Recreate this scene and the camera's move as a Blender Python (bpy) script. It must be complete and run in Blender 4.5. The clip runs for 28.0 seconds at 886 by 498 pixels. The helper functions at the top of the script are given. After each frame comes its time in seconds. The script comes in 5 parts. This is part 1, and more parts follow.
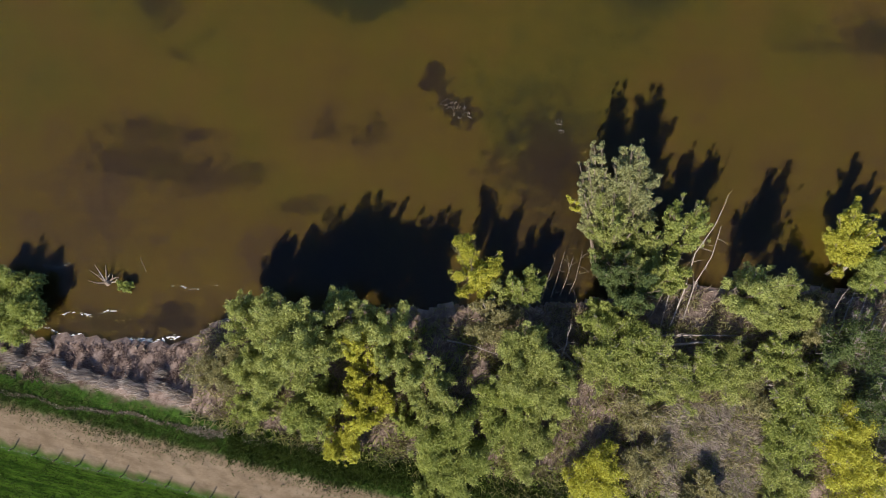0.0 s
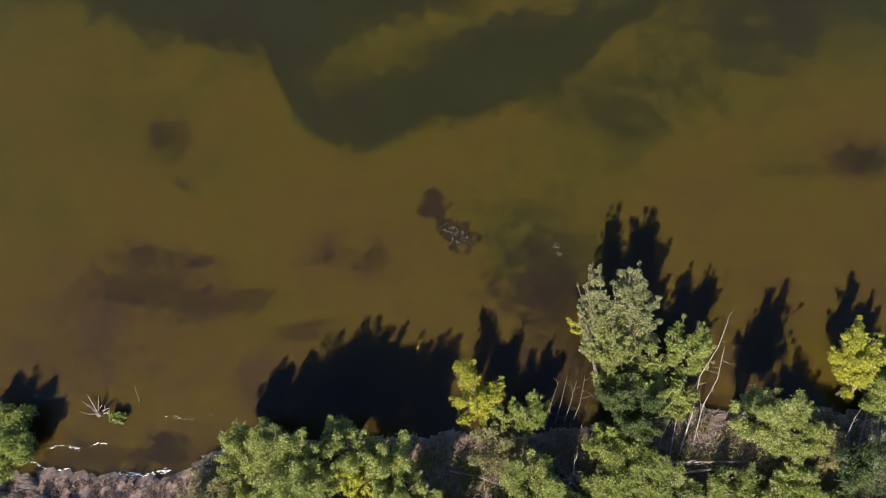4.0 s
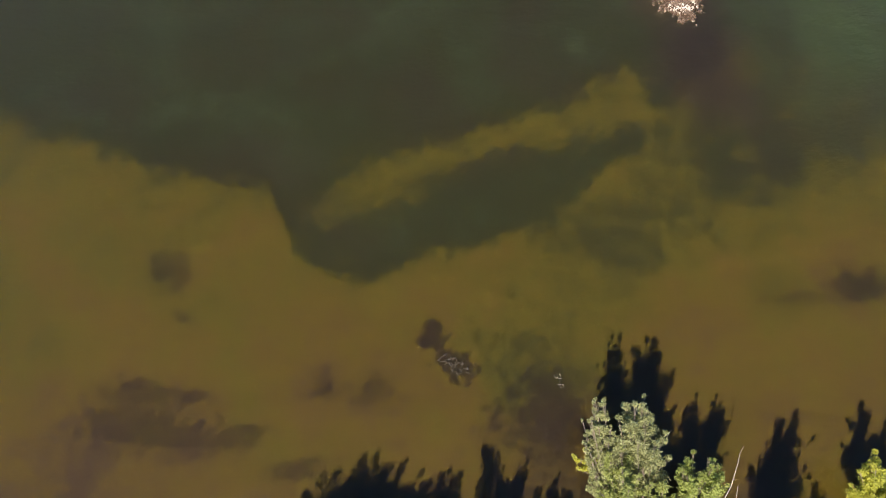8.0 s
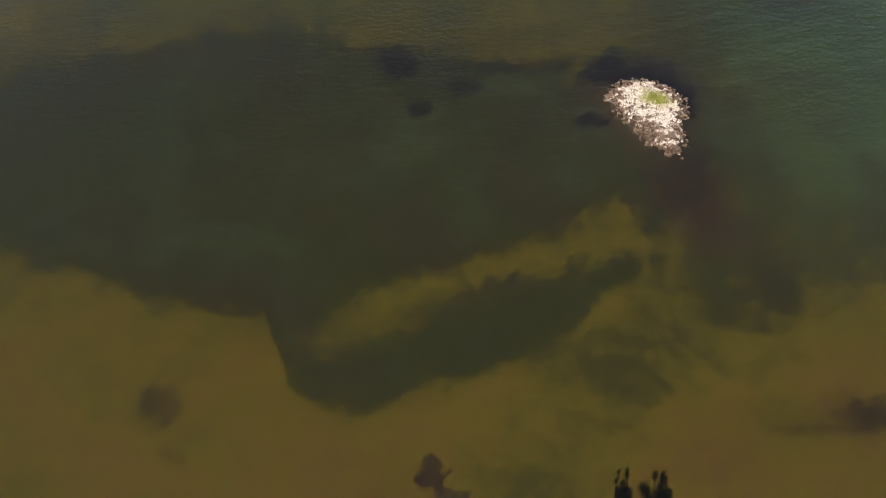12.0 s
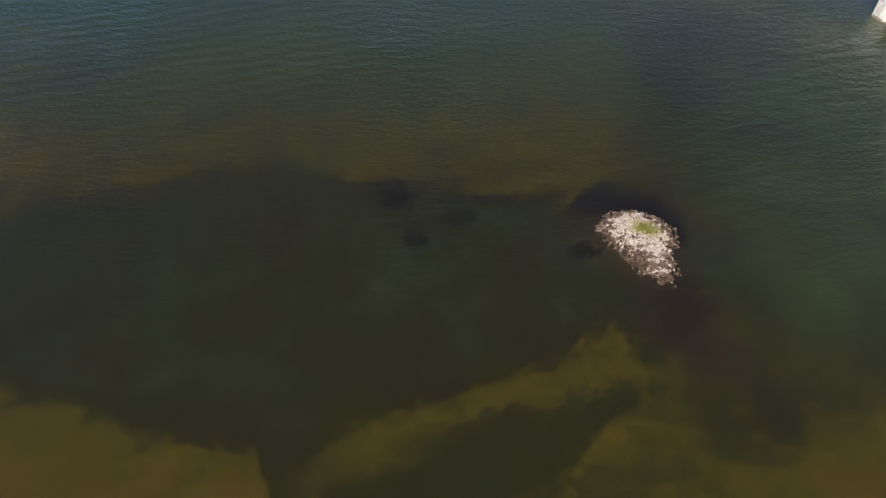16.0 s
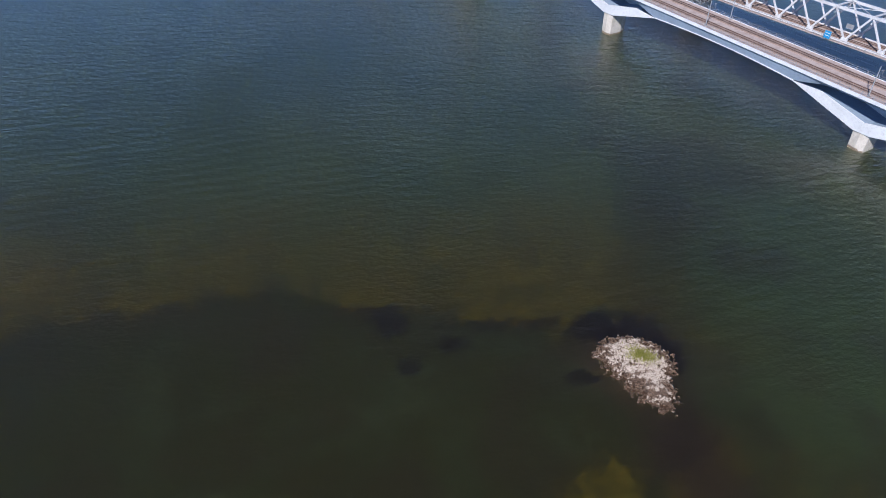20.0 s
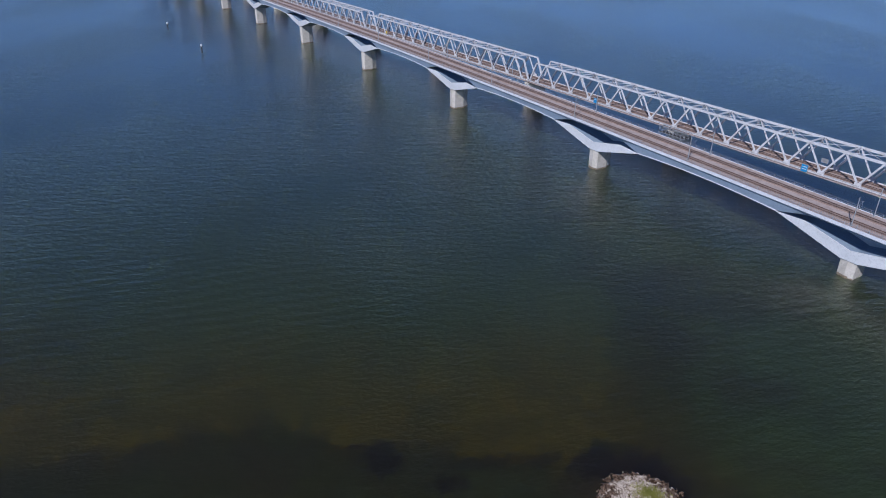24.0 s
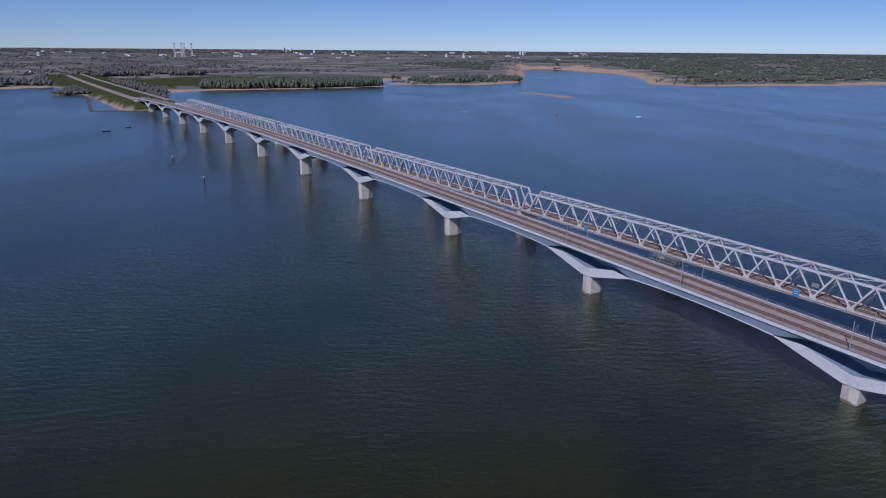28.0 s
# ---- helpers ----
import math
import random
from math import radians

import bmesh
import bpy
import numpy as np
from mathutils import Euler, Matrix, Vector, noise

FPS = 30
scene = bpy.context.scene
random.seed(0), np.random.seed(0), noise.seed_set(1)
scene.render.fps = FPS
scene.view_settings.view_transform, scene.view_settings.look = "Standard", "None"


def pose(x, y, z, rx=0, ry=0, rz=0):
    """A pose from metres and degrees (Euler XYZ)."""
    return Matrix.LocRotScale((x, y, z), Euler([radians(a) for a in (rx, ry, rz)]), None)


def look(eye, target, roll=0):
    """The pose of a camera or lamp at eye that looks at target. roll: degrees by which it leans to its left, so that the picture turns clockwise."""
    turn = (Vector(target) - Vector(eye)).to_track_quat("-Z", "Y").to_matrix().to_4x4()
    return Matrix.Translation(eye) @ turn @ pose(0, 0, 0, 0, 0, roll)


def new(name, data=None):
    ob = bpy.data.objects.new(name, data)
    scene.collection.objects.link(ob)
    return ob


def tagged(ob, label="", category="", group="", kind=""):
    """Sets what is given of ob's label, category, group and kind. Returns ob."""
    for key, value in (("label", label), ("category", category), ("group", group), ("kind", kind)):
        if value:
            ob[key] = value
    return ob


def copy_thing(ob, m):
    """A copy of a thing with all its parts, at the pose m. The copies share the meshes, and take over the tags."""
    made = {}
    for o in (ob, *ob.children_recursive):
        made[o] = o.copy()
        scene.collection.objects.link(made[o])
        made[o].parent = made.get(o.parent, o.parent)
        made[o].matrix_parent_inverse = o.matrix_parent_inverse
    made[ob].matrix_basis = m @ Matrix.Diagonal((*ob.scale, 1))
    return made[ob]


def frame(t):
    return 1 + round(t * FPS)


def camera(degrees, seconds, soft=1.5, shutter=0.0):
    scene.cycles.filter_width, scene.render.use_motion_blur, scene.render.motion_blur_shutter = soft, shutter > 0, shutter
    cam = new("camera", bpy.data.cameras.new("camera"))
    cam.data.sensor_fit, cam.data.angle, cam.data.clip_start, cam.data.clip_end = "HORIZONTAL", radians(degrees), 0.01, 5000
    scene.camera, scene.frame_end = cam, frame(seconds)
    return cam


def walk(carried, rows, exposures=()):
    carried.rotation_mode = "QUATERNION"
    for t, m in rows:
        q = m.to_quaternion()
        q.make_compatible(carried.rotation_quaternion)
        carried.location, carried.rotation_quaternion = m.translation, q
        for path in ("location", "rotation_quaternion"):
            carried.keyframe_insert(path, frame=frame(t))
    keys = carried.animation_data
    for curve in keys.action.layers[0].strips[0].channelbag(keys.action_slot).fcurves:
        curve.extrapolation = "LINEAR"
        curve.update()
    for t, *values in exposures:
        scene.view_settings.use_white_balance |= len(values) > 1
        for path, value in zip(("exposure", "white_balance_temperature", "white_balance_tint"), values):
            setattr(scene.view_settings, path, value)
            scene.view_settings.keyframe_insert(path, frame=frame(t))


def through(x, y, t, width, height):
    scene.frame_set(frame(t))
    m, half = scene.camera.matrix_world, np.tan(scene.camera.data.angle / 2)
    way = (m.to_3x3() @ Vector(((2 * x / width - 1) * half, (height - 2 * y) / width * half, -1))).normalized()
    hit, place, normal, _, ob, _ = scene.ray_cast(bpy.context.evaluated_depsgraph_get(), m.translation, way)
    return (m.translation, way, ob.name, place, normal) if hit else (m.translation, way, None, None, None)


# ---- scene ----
cam = camera(67.0, 28.0, soft=1.0)
# seconds, place, yaw, pitch, roll
PATH = [
    (0, -195.05, -85.71, 94.98, -29.08, -88.94, -0.08),
    (0.5, -194.97, -85.54, 94.96, -29.17, -88.04, -0.09),
    (1, -194.87, -85.37, 94.95, -29.26, -86.82, -0.12),
    (1.5, -194.78, -85.21, 94.94, -29.37, -85.63, -0.15),
    (2, -194.67, -85.03, 94.94, -29.50, -84.30, -0.20),
    (2.5, -194.57, -84.85, 94.94, -29.58, -83.05, -0.21),
    (3, -194.46, -84.66, 94.94, -29.65, -81.76, -0.20),
    (3.5, -194.35, -84.46, 94.95, -29.70, -80.56, -0.17),
    (5.5, -193.91, -83.43, 95.15, -29.99, -75.70, -0.12),
    (6, -193.79, -83.15, 95.18, -30.15, -74.41, -0.01),
    (6.5, -193.68, -82.87, 95.20, -30.28, -73.29, 0.13),
    (7, -193.57, -82.58, 95.22, -30.42, -72.05, 0.24),
    (7.5, -193.46, -82.30, 95.24, -30.55, -70.87, 0.32),
    (8, -193.37, -82.03, 95.25, -30.71, -69.62, 0.37),
    (8.5, -193.28, -81.78, 95.26, -30.84, -68.39, 0.41),
    (9, -193.20, -81.54, 95.27, -30.95, -67.14, 0.48),
    (9.5, -193.14, -81.33, 95.28, -31.04, -65.89, 0.51),
    (10, -193.10, -81.14, 95.29, -31.12, -64.57, 0.53),
    (10.5, -193.06, -80.98, 95.29, -31.20, -63.29, 0.56),
    (11, -193.04, -80.86, 95.31, -31.31, -61.93, 0.61),
    (11.5, -193.04, -80.76, 95.34, -31.38, -60.65, 0.66),
    (12, -193.04, -80.68, 95.38, -31.46, -59.29, 0.68),
    (12.5, -193.05, -80.62, 95.43, -31.55, -57.96, 0.68),
    (14.5, -193.00, -80.57, 95.73, -31.70, -52.54, 0.78),
    (15, -192.95, -80.54, 95.85, -31.72, -51.18, 0.73),
    (15.5, -192.89, -80.50, 95.98, -31.75, -49.90, 0.69),
    (16, -192.81, -80.44, 96.10, -31.76, -48.60, 0.66),
    (16.5, -192.71, -80.36, 96.22, -31.79, -47.41, 0.61),
    (17, -192.59, -80.26, 96.33, -31.83, -46.10, 0.58),
    (17.5, -192.45, -80.14, 96.43, -31.86, -44.89, 0.56),
    (18, -192.31, -80.01, 96.52, -31.86, -43.56, 0.55),
    (18.5, -192.15, -79.87, 96.59, -31.93, -42.38, 0.59),
    (19, -192.00, -79.72, 96.64, -31.94, -41.04, 0.62),
    (19.5, -191.85, -79.56, 96.68, -31.98, -39.79, 0.64),
    (20, -191.72, -79.41, 96.70, -32.04, -38.43, 0.65),
    (20.5, -191.60, -79.27, 96.69, -32.11, -37.15, 0.65),
    (21, -191.50, -79.12, 96.68, -32.18, -35.74, 0.63),
    (21.5, -191.41, -78.98, 96.64, -32.25, -34.41, 0.59),
    (23.5, -191.43, -78.49, 96.34, -32.51, -28.83, 0.53),
    (24, -191.48, -78.41, 96.30, -32.59, -27.39, 0.53),
    (24.5, -191.53, -78.35, 96.26, -32.65, -26.02, 0.51),
    (25, -191.58, -78.30, 96.23, -32.72, -24.60, 0.49),
    (25.5, -191.63, -78.26, 96.21, -32.77, -23.24, 0.47),
    (26, -191.68, -78.24, 96.20, -32.85, -21.80, 0.45),
    (26.5, -191.73, -78.22, 96.18, -32.91, -20.44, 0.42),
    (27, -191.78, -78.22, 96.17, -32.97, -18.99, 0.42),
    (27.5, -191.82, -78.22, 96.17, -33.02, -17.63, 0.42),
    (28, -191.86, -78.21, 96.16, -33.04, -16.62, 0.46),
]
walk(cam, [(t, pose(x, y, z, 90 + pitch, 0, yaw) @ pose(0, 0, 0, 0, 0, roll)) for t, x, y, z, yaw, pitch, roll in PATH],
     exposures=[(0, 0.7, 6450, 11), (4.5, 0.9, 6450, 10), (7, 1.15, 6500, 11), (9, 1.25, 6600, 11), (11, 1.12, 6600, 11), (12, 0.8, 6500, 11), (14, 0.5, 6400, 12), (16, 0.32, 6250, 13), (18.5, 0.2, 5900, 15), (21, 0.05, 5600, 16), (24, -0.42, 5450, 17), (26, -0.66, 5400, 20), (28, -0.9, 5400, 24)])

# ---- daylight ----
SUN_EL, SUN_FROM = 39.5, (-0.845, -0.535)
sun = new("sun", bpy.data.lights.new("sun", "SUN"))
sun.data.energy, sun.data.angle, sun.data.color = 5.0, radians(0.53), (1.0, 0.95, 0.86)
_h = math.cos(radians(SUN_EL)) / math.hypot(*SUN_FROM)
sun.matrix_world = look((SUN_FROM[0] * _h * 900, SUN_FROM[1] * _h * 900, 900 * math.sin(radians(SUN_EL))), (0, 0, 0))
world = bpy.data.worlds.new("sky")
scene.world = world
world.use_nodes = True
_n = world.node_tree.nodes
_sky = _n.new("ShaderNodeTexSky")
_sky.sky_type, _sky.sun_disc = "NISHITA", False
_sky.sun_elevation, _sky.sun_rotation = radians(SUN_EL), math.atan2(SUN_FROM[0], SUN_FROM[1])
_sky.air_density, _sky.dust_density, _sky.ozone_density = 1.0, 0.35, 5.0
_sky.altitude = 4000
world.node_tree.links.new(_sky.outputs[0], _n["Background"].inputs[0])
_n["Background"].inputs[1].default_value = 0.11


# ---- materials ----
class Nodes:
    """A small builder for node materials."""

    def __init__(self, name):
        self.mat = bpy.data.materials.new(name)
        self.mat.use_nodes = True
        self.t = self.mat.node_tree
        self.bsdf = self.t.nodes["Principled BSDF"]
        self.out = self.t.nodes["Material Output"]

    def add(self, kind, **props):
        n = self.t.nodes.new("ShaderNode" + kind)
        for k, v in props.items():
            setattr(n, k, v)
        return n

    def link(self, a, b):
        self.t.links.new(a, b)

    def put(self, sock, value):
        if isinstance(value, bpy.types.NodeSocket):
            self.link(value, sock)
        else:
            sock.default_value = value

    def coords(self, scale=(1, 1, 1), turn=0.0):
        g = self.add("NewGeometry")
        r, m = self.add("Mapping"), self.add("Mapping")
        r.inputs["Rotation"].default_value = (0, 0, turn)
        m.inputs["Scale"].default_value = scale
        self.link(g.outputs["Position"], r.inputs["Vector"])
        self.link(r.outputs[0], m.inputs["Vector"])
        return m.outputs[0]

    def noise(self, scale, detail=4, rough=0.6, vec=None, warp=0.0):
        n = self.add("TexNoise")
        n.inputs["Scale"].default_value, n.inputs["Detail"].default_value = scale, detail
        n.inputs["Roughness"].default_value, n.inputs["Distortion"].default_value = rough, warp
        self.link(vec if vec is not None else self.coords(), n.inputs["Vector"])
        return n.outputs["Fac"]

    def ramp(self, fac, stops):
        r = self.add("ValToRGB")
        e = r.color_ramp.elements
        while len(e) < len(stops):
            e.new(0.5)
        for k, (p, c) in zip(e, stops):
            k.position, k.color = p, (*c, 1) if len(c) == 3 else c
        self.put(r.inputs[0], fac)
        return r.outputs[0]

    def span(self, x, a, b, lo=0.0, hi=1.0, smooth=True):
        m = self.add("MapRange", interpolation_type="SMOOTHSTEP" if smooth else "LINEAR")
        self.put(m.inputs[0], x)
        for k, v in zip((1, 2, 3, 4), (a, b, lo, hi)):
            m.inputs[k].default_value = v
        return m.outputs[0]

    def mix(self, fac, a, b, how="MIX"):
        m = self.add("Mix", data_type="RGBA", blend_type=how)
        self.put(m.inputs[0], fac)
        for s, v in ((m.inputs[6], a), (m.inputs[7], b)):
            self.put(s, (*v, 1) if isinstance(v, tuple) and len(v) == 3 else v)
        return m.outputs[2]

    def math(self, how, a, b=0.0):
        m = self.add("Math", operation=how)
        self.put(m.inputs[0], a)
        self.put(m.inputs[1], b)
        return m.outputs[0]

    def attr(self, name):
        return self.add("Attribute", attribute_name=name).outputs["Fac"]

    def height(self):
        s = self.add("SeparateXYZ")
        self.link(self.add("NewGeometry").outputs["Position"], s.inputs[0])
        return s.outputs[2]

    def bump(self, h, strength=0.3, dist=0.05, normal=None):
        b = self.add("Bump")
        b.inputs["Strength"].default_value, b.inputs["Distance"].default_value = strength, dist
        self.link(h, b.inputs["Height"])
        if normal is not None:
            self.link(normal, b.inputs["Normal"])
        return b.outputs[0]

    def done(self, color=None, rough=None, metal=None, normal=None):
        for key, v in (("Base Color", color), ("Roughness", rough), ("Metallic", metal), ("Normal", normal)):
            if v is not None:
                self.put(self.bsdf.inputs[key], (*v, 1) if isinstance(v, tuple) and len(v) == 3 else v)
        return self.mat


def worn(name, base, dark, scale=0.6, rough=0.6, metal=0.0, fine=9.0, bump=0.15, random_part=0.0):
    """A weathered surface: two colours mixed by a coarse and a fine noise."""
    n = Nodes(name)
    a, b = n.noise(scale, 5, 0.65), n.noise(fine, 4, 0.7)
    col = n.mix(n.span(a, 0.35, 0.7), base, dark)
    col = n.mix(n.span(b, 0.45, 0.8, 0, 0.5), col, tuple(0.6 * c for c in dark))
    if random_part:
        r = n.add("ObjectInfo").outputs["Random"]
        h = n.add("HueSaturation")
        n.link(col, h.inputs["Color"])
        n.link(n.span(r, 0, 1, 1 - random_part, 1 + random_part, False), h.inputs["Value"])
        col = h.outputs[0]
    return n.done(col, n.span(b, 0, 1, rough * 0.85, min(1, rough * 1.15)), metal, n.bump(b, bump, 0.02))


def leafy(name, dark, light, through=0.48, rough=0.55):
    """Leaves: colour varies from leaf to leaf and over the crown, with light through the blades."""
    n = Nodes(name)
    r = n.add("NewGeometry").outputs["Random Per Island"]
    c = n.mix(r, tuple(x * 0.85 for x in dark), tuple(x * 0.94 for x in light))
    c = n.mix(n.span(n.noise(0.5, 3), 0.35, 0.7, 0, 0.6), c, tuple(x * 0.72 for x in dark))
    n.done(c, rough)
    n.bsdf.inputs["Specular IOR Level"].default_value = 0.25
    tr = n.add("BsdfTranslucent")
    n.link(c, tr.inputs[0])
    mx = n.add("MixShader")
    mx.inputs[0].default_value = through
    n.link(n.bsdf.outputs[0], mx.inputs[1])
    n.link(tr.outputs[0], mx.inputs[2])
    n.link(mx.outputs[0], n.out.inputs[0])
    return n.mat


M_CONCRETE = worn("pier_concrete", (0.66, 0.60, 0.52), (0.50, 0.45, 0.37), 0.5, 0.85, fine=3.0)
M_WETCON = worn("wet_concrete", (0.26, 0.205, 0.14), (0.17, 0.13, 0.085), 0.6, 0.6, fine=3.0)
M_WHITE = worn("white_steel", (0.82, 0.82, 0.82), (0.74, 0.74, 0.74), 0.15, 0.5, fine=1.5, bump=0.03)
M_GIRDER = worn("blue_grey_steel", (0.30, 0.37, 0.46), (0.25, 0.31, 0.39), 0.12, 0.55, fine=1.2, bump=0.03)
M_EDGE = worn("edge_beam", (0.72, 0.73, 0.75), (0.60, 0.61, 0.63), 0.3, 0.6, fine=2.0, bump=0.05)
M_DECK = worn("deck_slab", (0.50, 0.40, 0.35), (0.38, 0.29, 0.25), 0.35, 0.9, fine=2.5)
M_TRACK = worn("track_slab", (0.33, 0.235, 0.19), (0.23, 0.16, 0.125), 0.5, 0.9, fine=4.0)
M_RAIL = worn("rail_steel", (0.22, 0.15, 0.12), (0.14, 0.10, 0.08), 1.0, 0.5, 0.6)
M_TRUSS = worn("truss_paint", (0.70, 0.69, 0.69), (0.54, 0.52, 0.51), 0.4, 0.55, fine=2.0, bump=0.05)
M_GALV = worn("galvanised_steel", (0.50, 0.51, 0.52), (0.38, 0.38, 0.39), 1.0, 0.5, 0.5)
M_DARKSTEEL = worn("dark_steel", (0.10, 0.10, 0.11), (0.06, 0.06, 0.06), 1.0, 0.6, 0.3)
M_SIGN = worn("blue_sign", (0.03, 0.30, 0.62), (0.03, 0.26, 0.55), 1.0, 0.4, bump=0.0)
M_YELLOW = worn("yellow_paint", (0.75, 0.50, 0.04), (0.6, 0.4, 0.04), 1.0, 0.5, bump=0.0)
M_RED = worn("red_paint", (0.6, 0.03, 0.06), (0.45, 0.03, 0.05), 1.0, 0.5, bump=0.0)
M_BARK = worn("bark", (0.20, 0.15, 0.11), (0.09, 0.065, 0.045), 1.5, 0.9, fine=12)
M_DEADWOOD = worn("bare_wood", (0.36, 0.30, 0.26), (0.20, 0.155, 0.13), 1.5, 0.85, fine=10)
def stone_material():
    """Pale rubble, whitened on top, brown and wet near the waterline."""
    n = Nodes("islet_stone")
    r = n.add("ObjectInfo").outputs["Random"]
    i = n.add("NewGeometry").outputs["Random Per Island"]
    pale = n.mix(n.math("FRACT", n.math("ADD", r, i)), (0.38, 0.295, 0.225), (0.68, 0.58, 0.475))
    wet = n.mix(n.math("FRACT", n.math("ADD", n.math("MULTIPLY", r, 3.0), i)), (0.045, 0.026, 0.015), (0.22, 0.14, 0.09))
    level = n.math("ADD", n.height(), n.span(n.noise(0.8, 4, 0.7), 0.3, 0.7, -0.6, 0.6, False))
    level = n.math("ADD", level, n.span(n.noise(0.2, 3, 0.6), 0.35, 0.62, -0.55, 0.25, False))
    c = n.mix(n.span(level, 0.42, 0.78), wet, pale)
    return n.done(c, 0.85, 0.0, n.bump(n.noise(8, 3), 0.3, 0.03))


M_STONE = stone_material()
M_REED = leafy("dry_reed", (0.30, 0.22, 0.17), (0.56, 0.45, 0.36), 0.15, 0.8)
M_WILLOW = leafy("willow_leaf", (0.31, 0.335, 0.085), (0.60, 0.615, 0.205))
M_SILVER = leafy("silver_willow_leaf", (0.32, 0.32, 0.13), (0.58, 0.57, 0.27))
M_DARK = leafy("thicket_leaf", (0.10, 0.135, 0.04), (0.22, 0.27, 0.09))
M_EARTHLITTER = leafy("brown_litter", (0.17, 0.115, 0.09), (0.38, 0.27, 0.22), 0.1, 0.9)
M_PALE = leafy("bleached_reed", (0.42, 0.34, 0.28), (0.66, 0.56, 0.48), 0.15, 0.8)
M_GREEN = leafy("fresh_leaf", (0.29, 0.335, 0.075), (0.57, 0.59, 0.175))
M_GOLD = leafy("gold_leaf", (0.46, 0.44, 0.055), (0.78, 0.74, 0.13))
M_OLIVE = leafy("olive_shoot", (0.29, 0.265, 0.11), (0.52, 0.46, 0.22))
M_GRASS = leafy("grass_blade", (0.045, 0.075, 0.014), (0.115, 0.150, 0.034))
M_ISLET = leafy("islet_grass_blade", (0.29, 0.29, 0.06), (0.50, 0.47, 0.13))
# distant brown woods: haze is put into the paled, greyed leaf colour
M_HAZED_BROWNWOOD = leafy("hazed_brown_wood", (0.135, 0.125, 0.11), (0.215, 0.195, 0.175), 0.1)
M_BRICK = worn("brick_wall", (0.28, 0.14, 0.10), (0.20, 0.10, 0.07), 0.3, 0.9)
M_ROOF = worn("roof_tiles", (0.16, 0.08, 0.06), (0.10, 0.06, 0.05), 0.3, 0.8)
M_DAM = worn("dam_stone", (0.17, 0.12, 0.085), (0.10, 0.075, 0.055), 0.3, 0.95)
# distant green woods, lightened in the base colour in place of aerial haze
M_HAZED_WOOD = leafy("hazed_wood_leaf", (0.10, 0.122, 0.08), (0.175, 0.195, 0.135), 0.1)


# ---- bank frame: u along the bank, v out over the river, both in metres ----
O_U, O_V, TURN = -195.05, -85.71, radians(-29.1)
CU, SU = math.cos(TURN), math.sin(TURN)


def world_of(u, v):
    return O_U + u * CU - v * SU, O_V + u * SU + v * CU


def bank_of(x, y):
    dx, dy = x - O_U, y - O_V
    return dx * CU + dy * SU, -dx * SU + dy * CU


def step(x, a, b):
    k = np.clip((x - a) / (b - a), 0, 1)
    return k * k * (3 - 2 * k)


_rng = np.random.RandomState(5)
_WAVES = [(_rng.uniform(0, 6.28), _rng.uniform(0, 6.28), k) for k in range(40)]


def ripple(x, y, size, seed=0, octaves=3):
    """Cheap smooth noise in -1..1 from crossed sines, for arrays."""
    out, amp = np.zeros_like(x), 1.0
    for o in range(octaves):
        for j in range(3):
            a, b, _ = _WAVES[(seed * 7 + o * 3 + j) % 40]
            k = 2 ** o * (1 + 0.23 * j) * 6.283 / size
            out = out + amp / 3 * np.sin(k * (x * math.cos(a) + y * math.sin(a)) + b + 1.7 * np.sin(0.6 * k * (y * math.cos(a) - x * math.sin(a)) + a))
        amp *= 0.55
    return out


def along(p, q, u, v):
    """Distance from the segment p-q."""
    d = (q[0] - p[0], q[1] - p[1])
    k = np.clip(((u - p[0]) * d[0] + (v - p[1]) * d[1]) / (d[0] ** 2 + d[1] ** 2), 0, 1)
    return np.hypot(u - p[0] - k * d[0], v - p[1] - k * d[1])


def inside(poly, x, y):
    """Signed distance to a polygon's edge, positive inside."""
    far, odd = np.full(x.shape, 1e9), np.zeros(x.shape, bool)
    for p, q in zip(poly, poly[1:] + poly[:1]):
        far = np.minimum(far, along(p, q, x, y))
        if p[1] != q[1]:
            cross = ((p[1] > y) != (q[1] > y)) & (x < (q[0] - p[0]) * (y - p[1]) / (q[1] - p[1]) + p[0])
            odd ^= cross
    return np.where(odd, far, -far)


def shore(u):
    return np.interp(u, [-400, -63, -45, -38, -31, -20, 0, 15, 25, 35, 45, 55, 63, 400],
                     [-14, -10.5, -11, -11.8, -8.5, -7, -6.5, -6, -5, -3.4, -3.8, -4.2, -2.6, 4]) + 0.5 * ripple(u, u * 0.3, 9, 1)


NORTH = [(-4900, 1900), (-900, 1780), (-190, 1795), (-65, 1845), (-60, 1700), (-105, 1533), (-44, 1503), (-36, 1274), (-32, 1111), (-8, 1062),
         (62, 1062), (75, 1250), (89, 1459), (141, 1543), (307, 1540), (530, 1518), (682, 1538), (705, 1660), (800, 1800), (1050, 1960),
         (1440, 1880), (1940, 2520), (2480, 3040), (3200, 3900), (3000, 6000), (-4900, 6000)]
HOLM = [(725, 1660), (770, 1565), (843, 1531), (945, 1485), (1100, 1530), (1229, 1630), (1320, 1770), (1080, 1860), (850, 1750)]
EAST = [(3500, 3900), (2790, 3100), (2110, 2330), (2055, 2030), (1815, 1682), (1620, 1480), (1425, 1300), (1490, 1165), (1704, 1113), (1837, 1030), (2120, 985),
        (3200, 500), (6000, -400), (6000, 3900)]
SPIT = [(825, 1225), (858, 1228), (868, 1147), (856, 1012), (800, 968), (786, 986), (820, 1036), (833, 1147)]
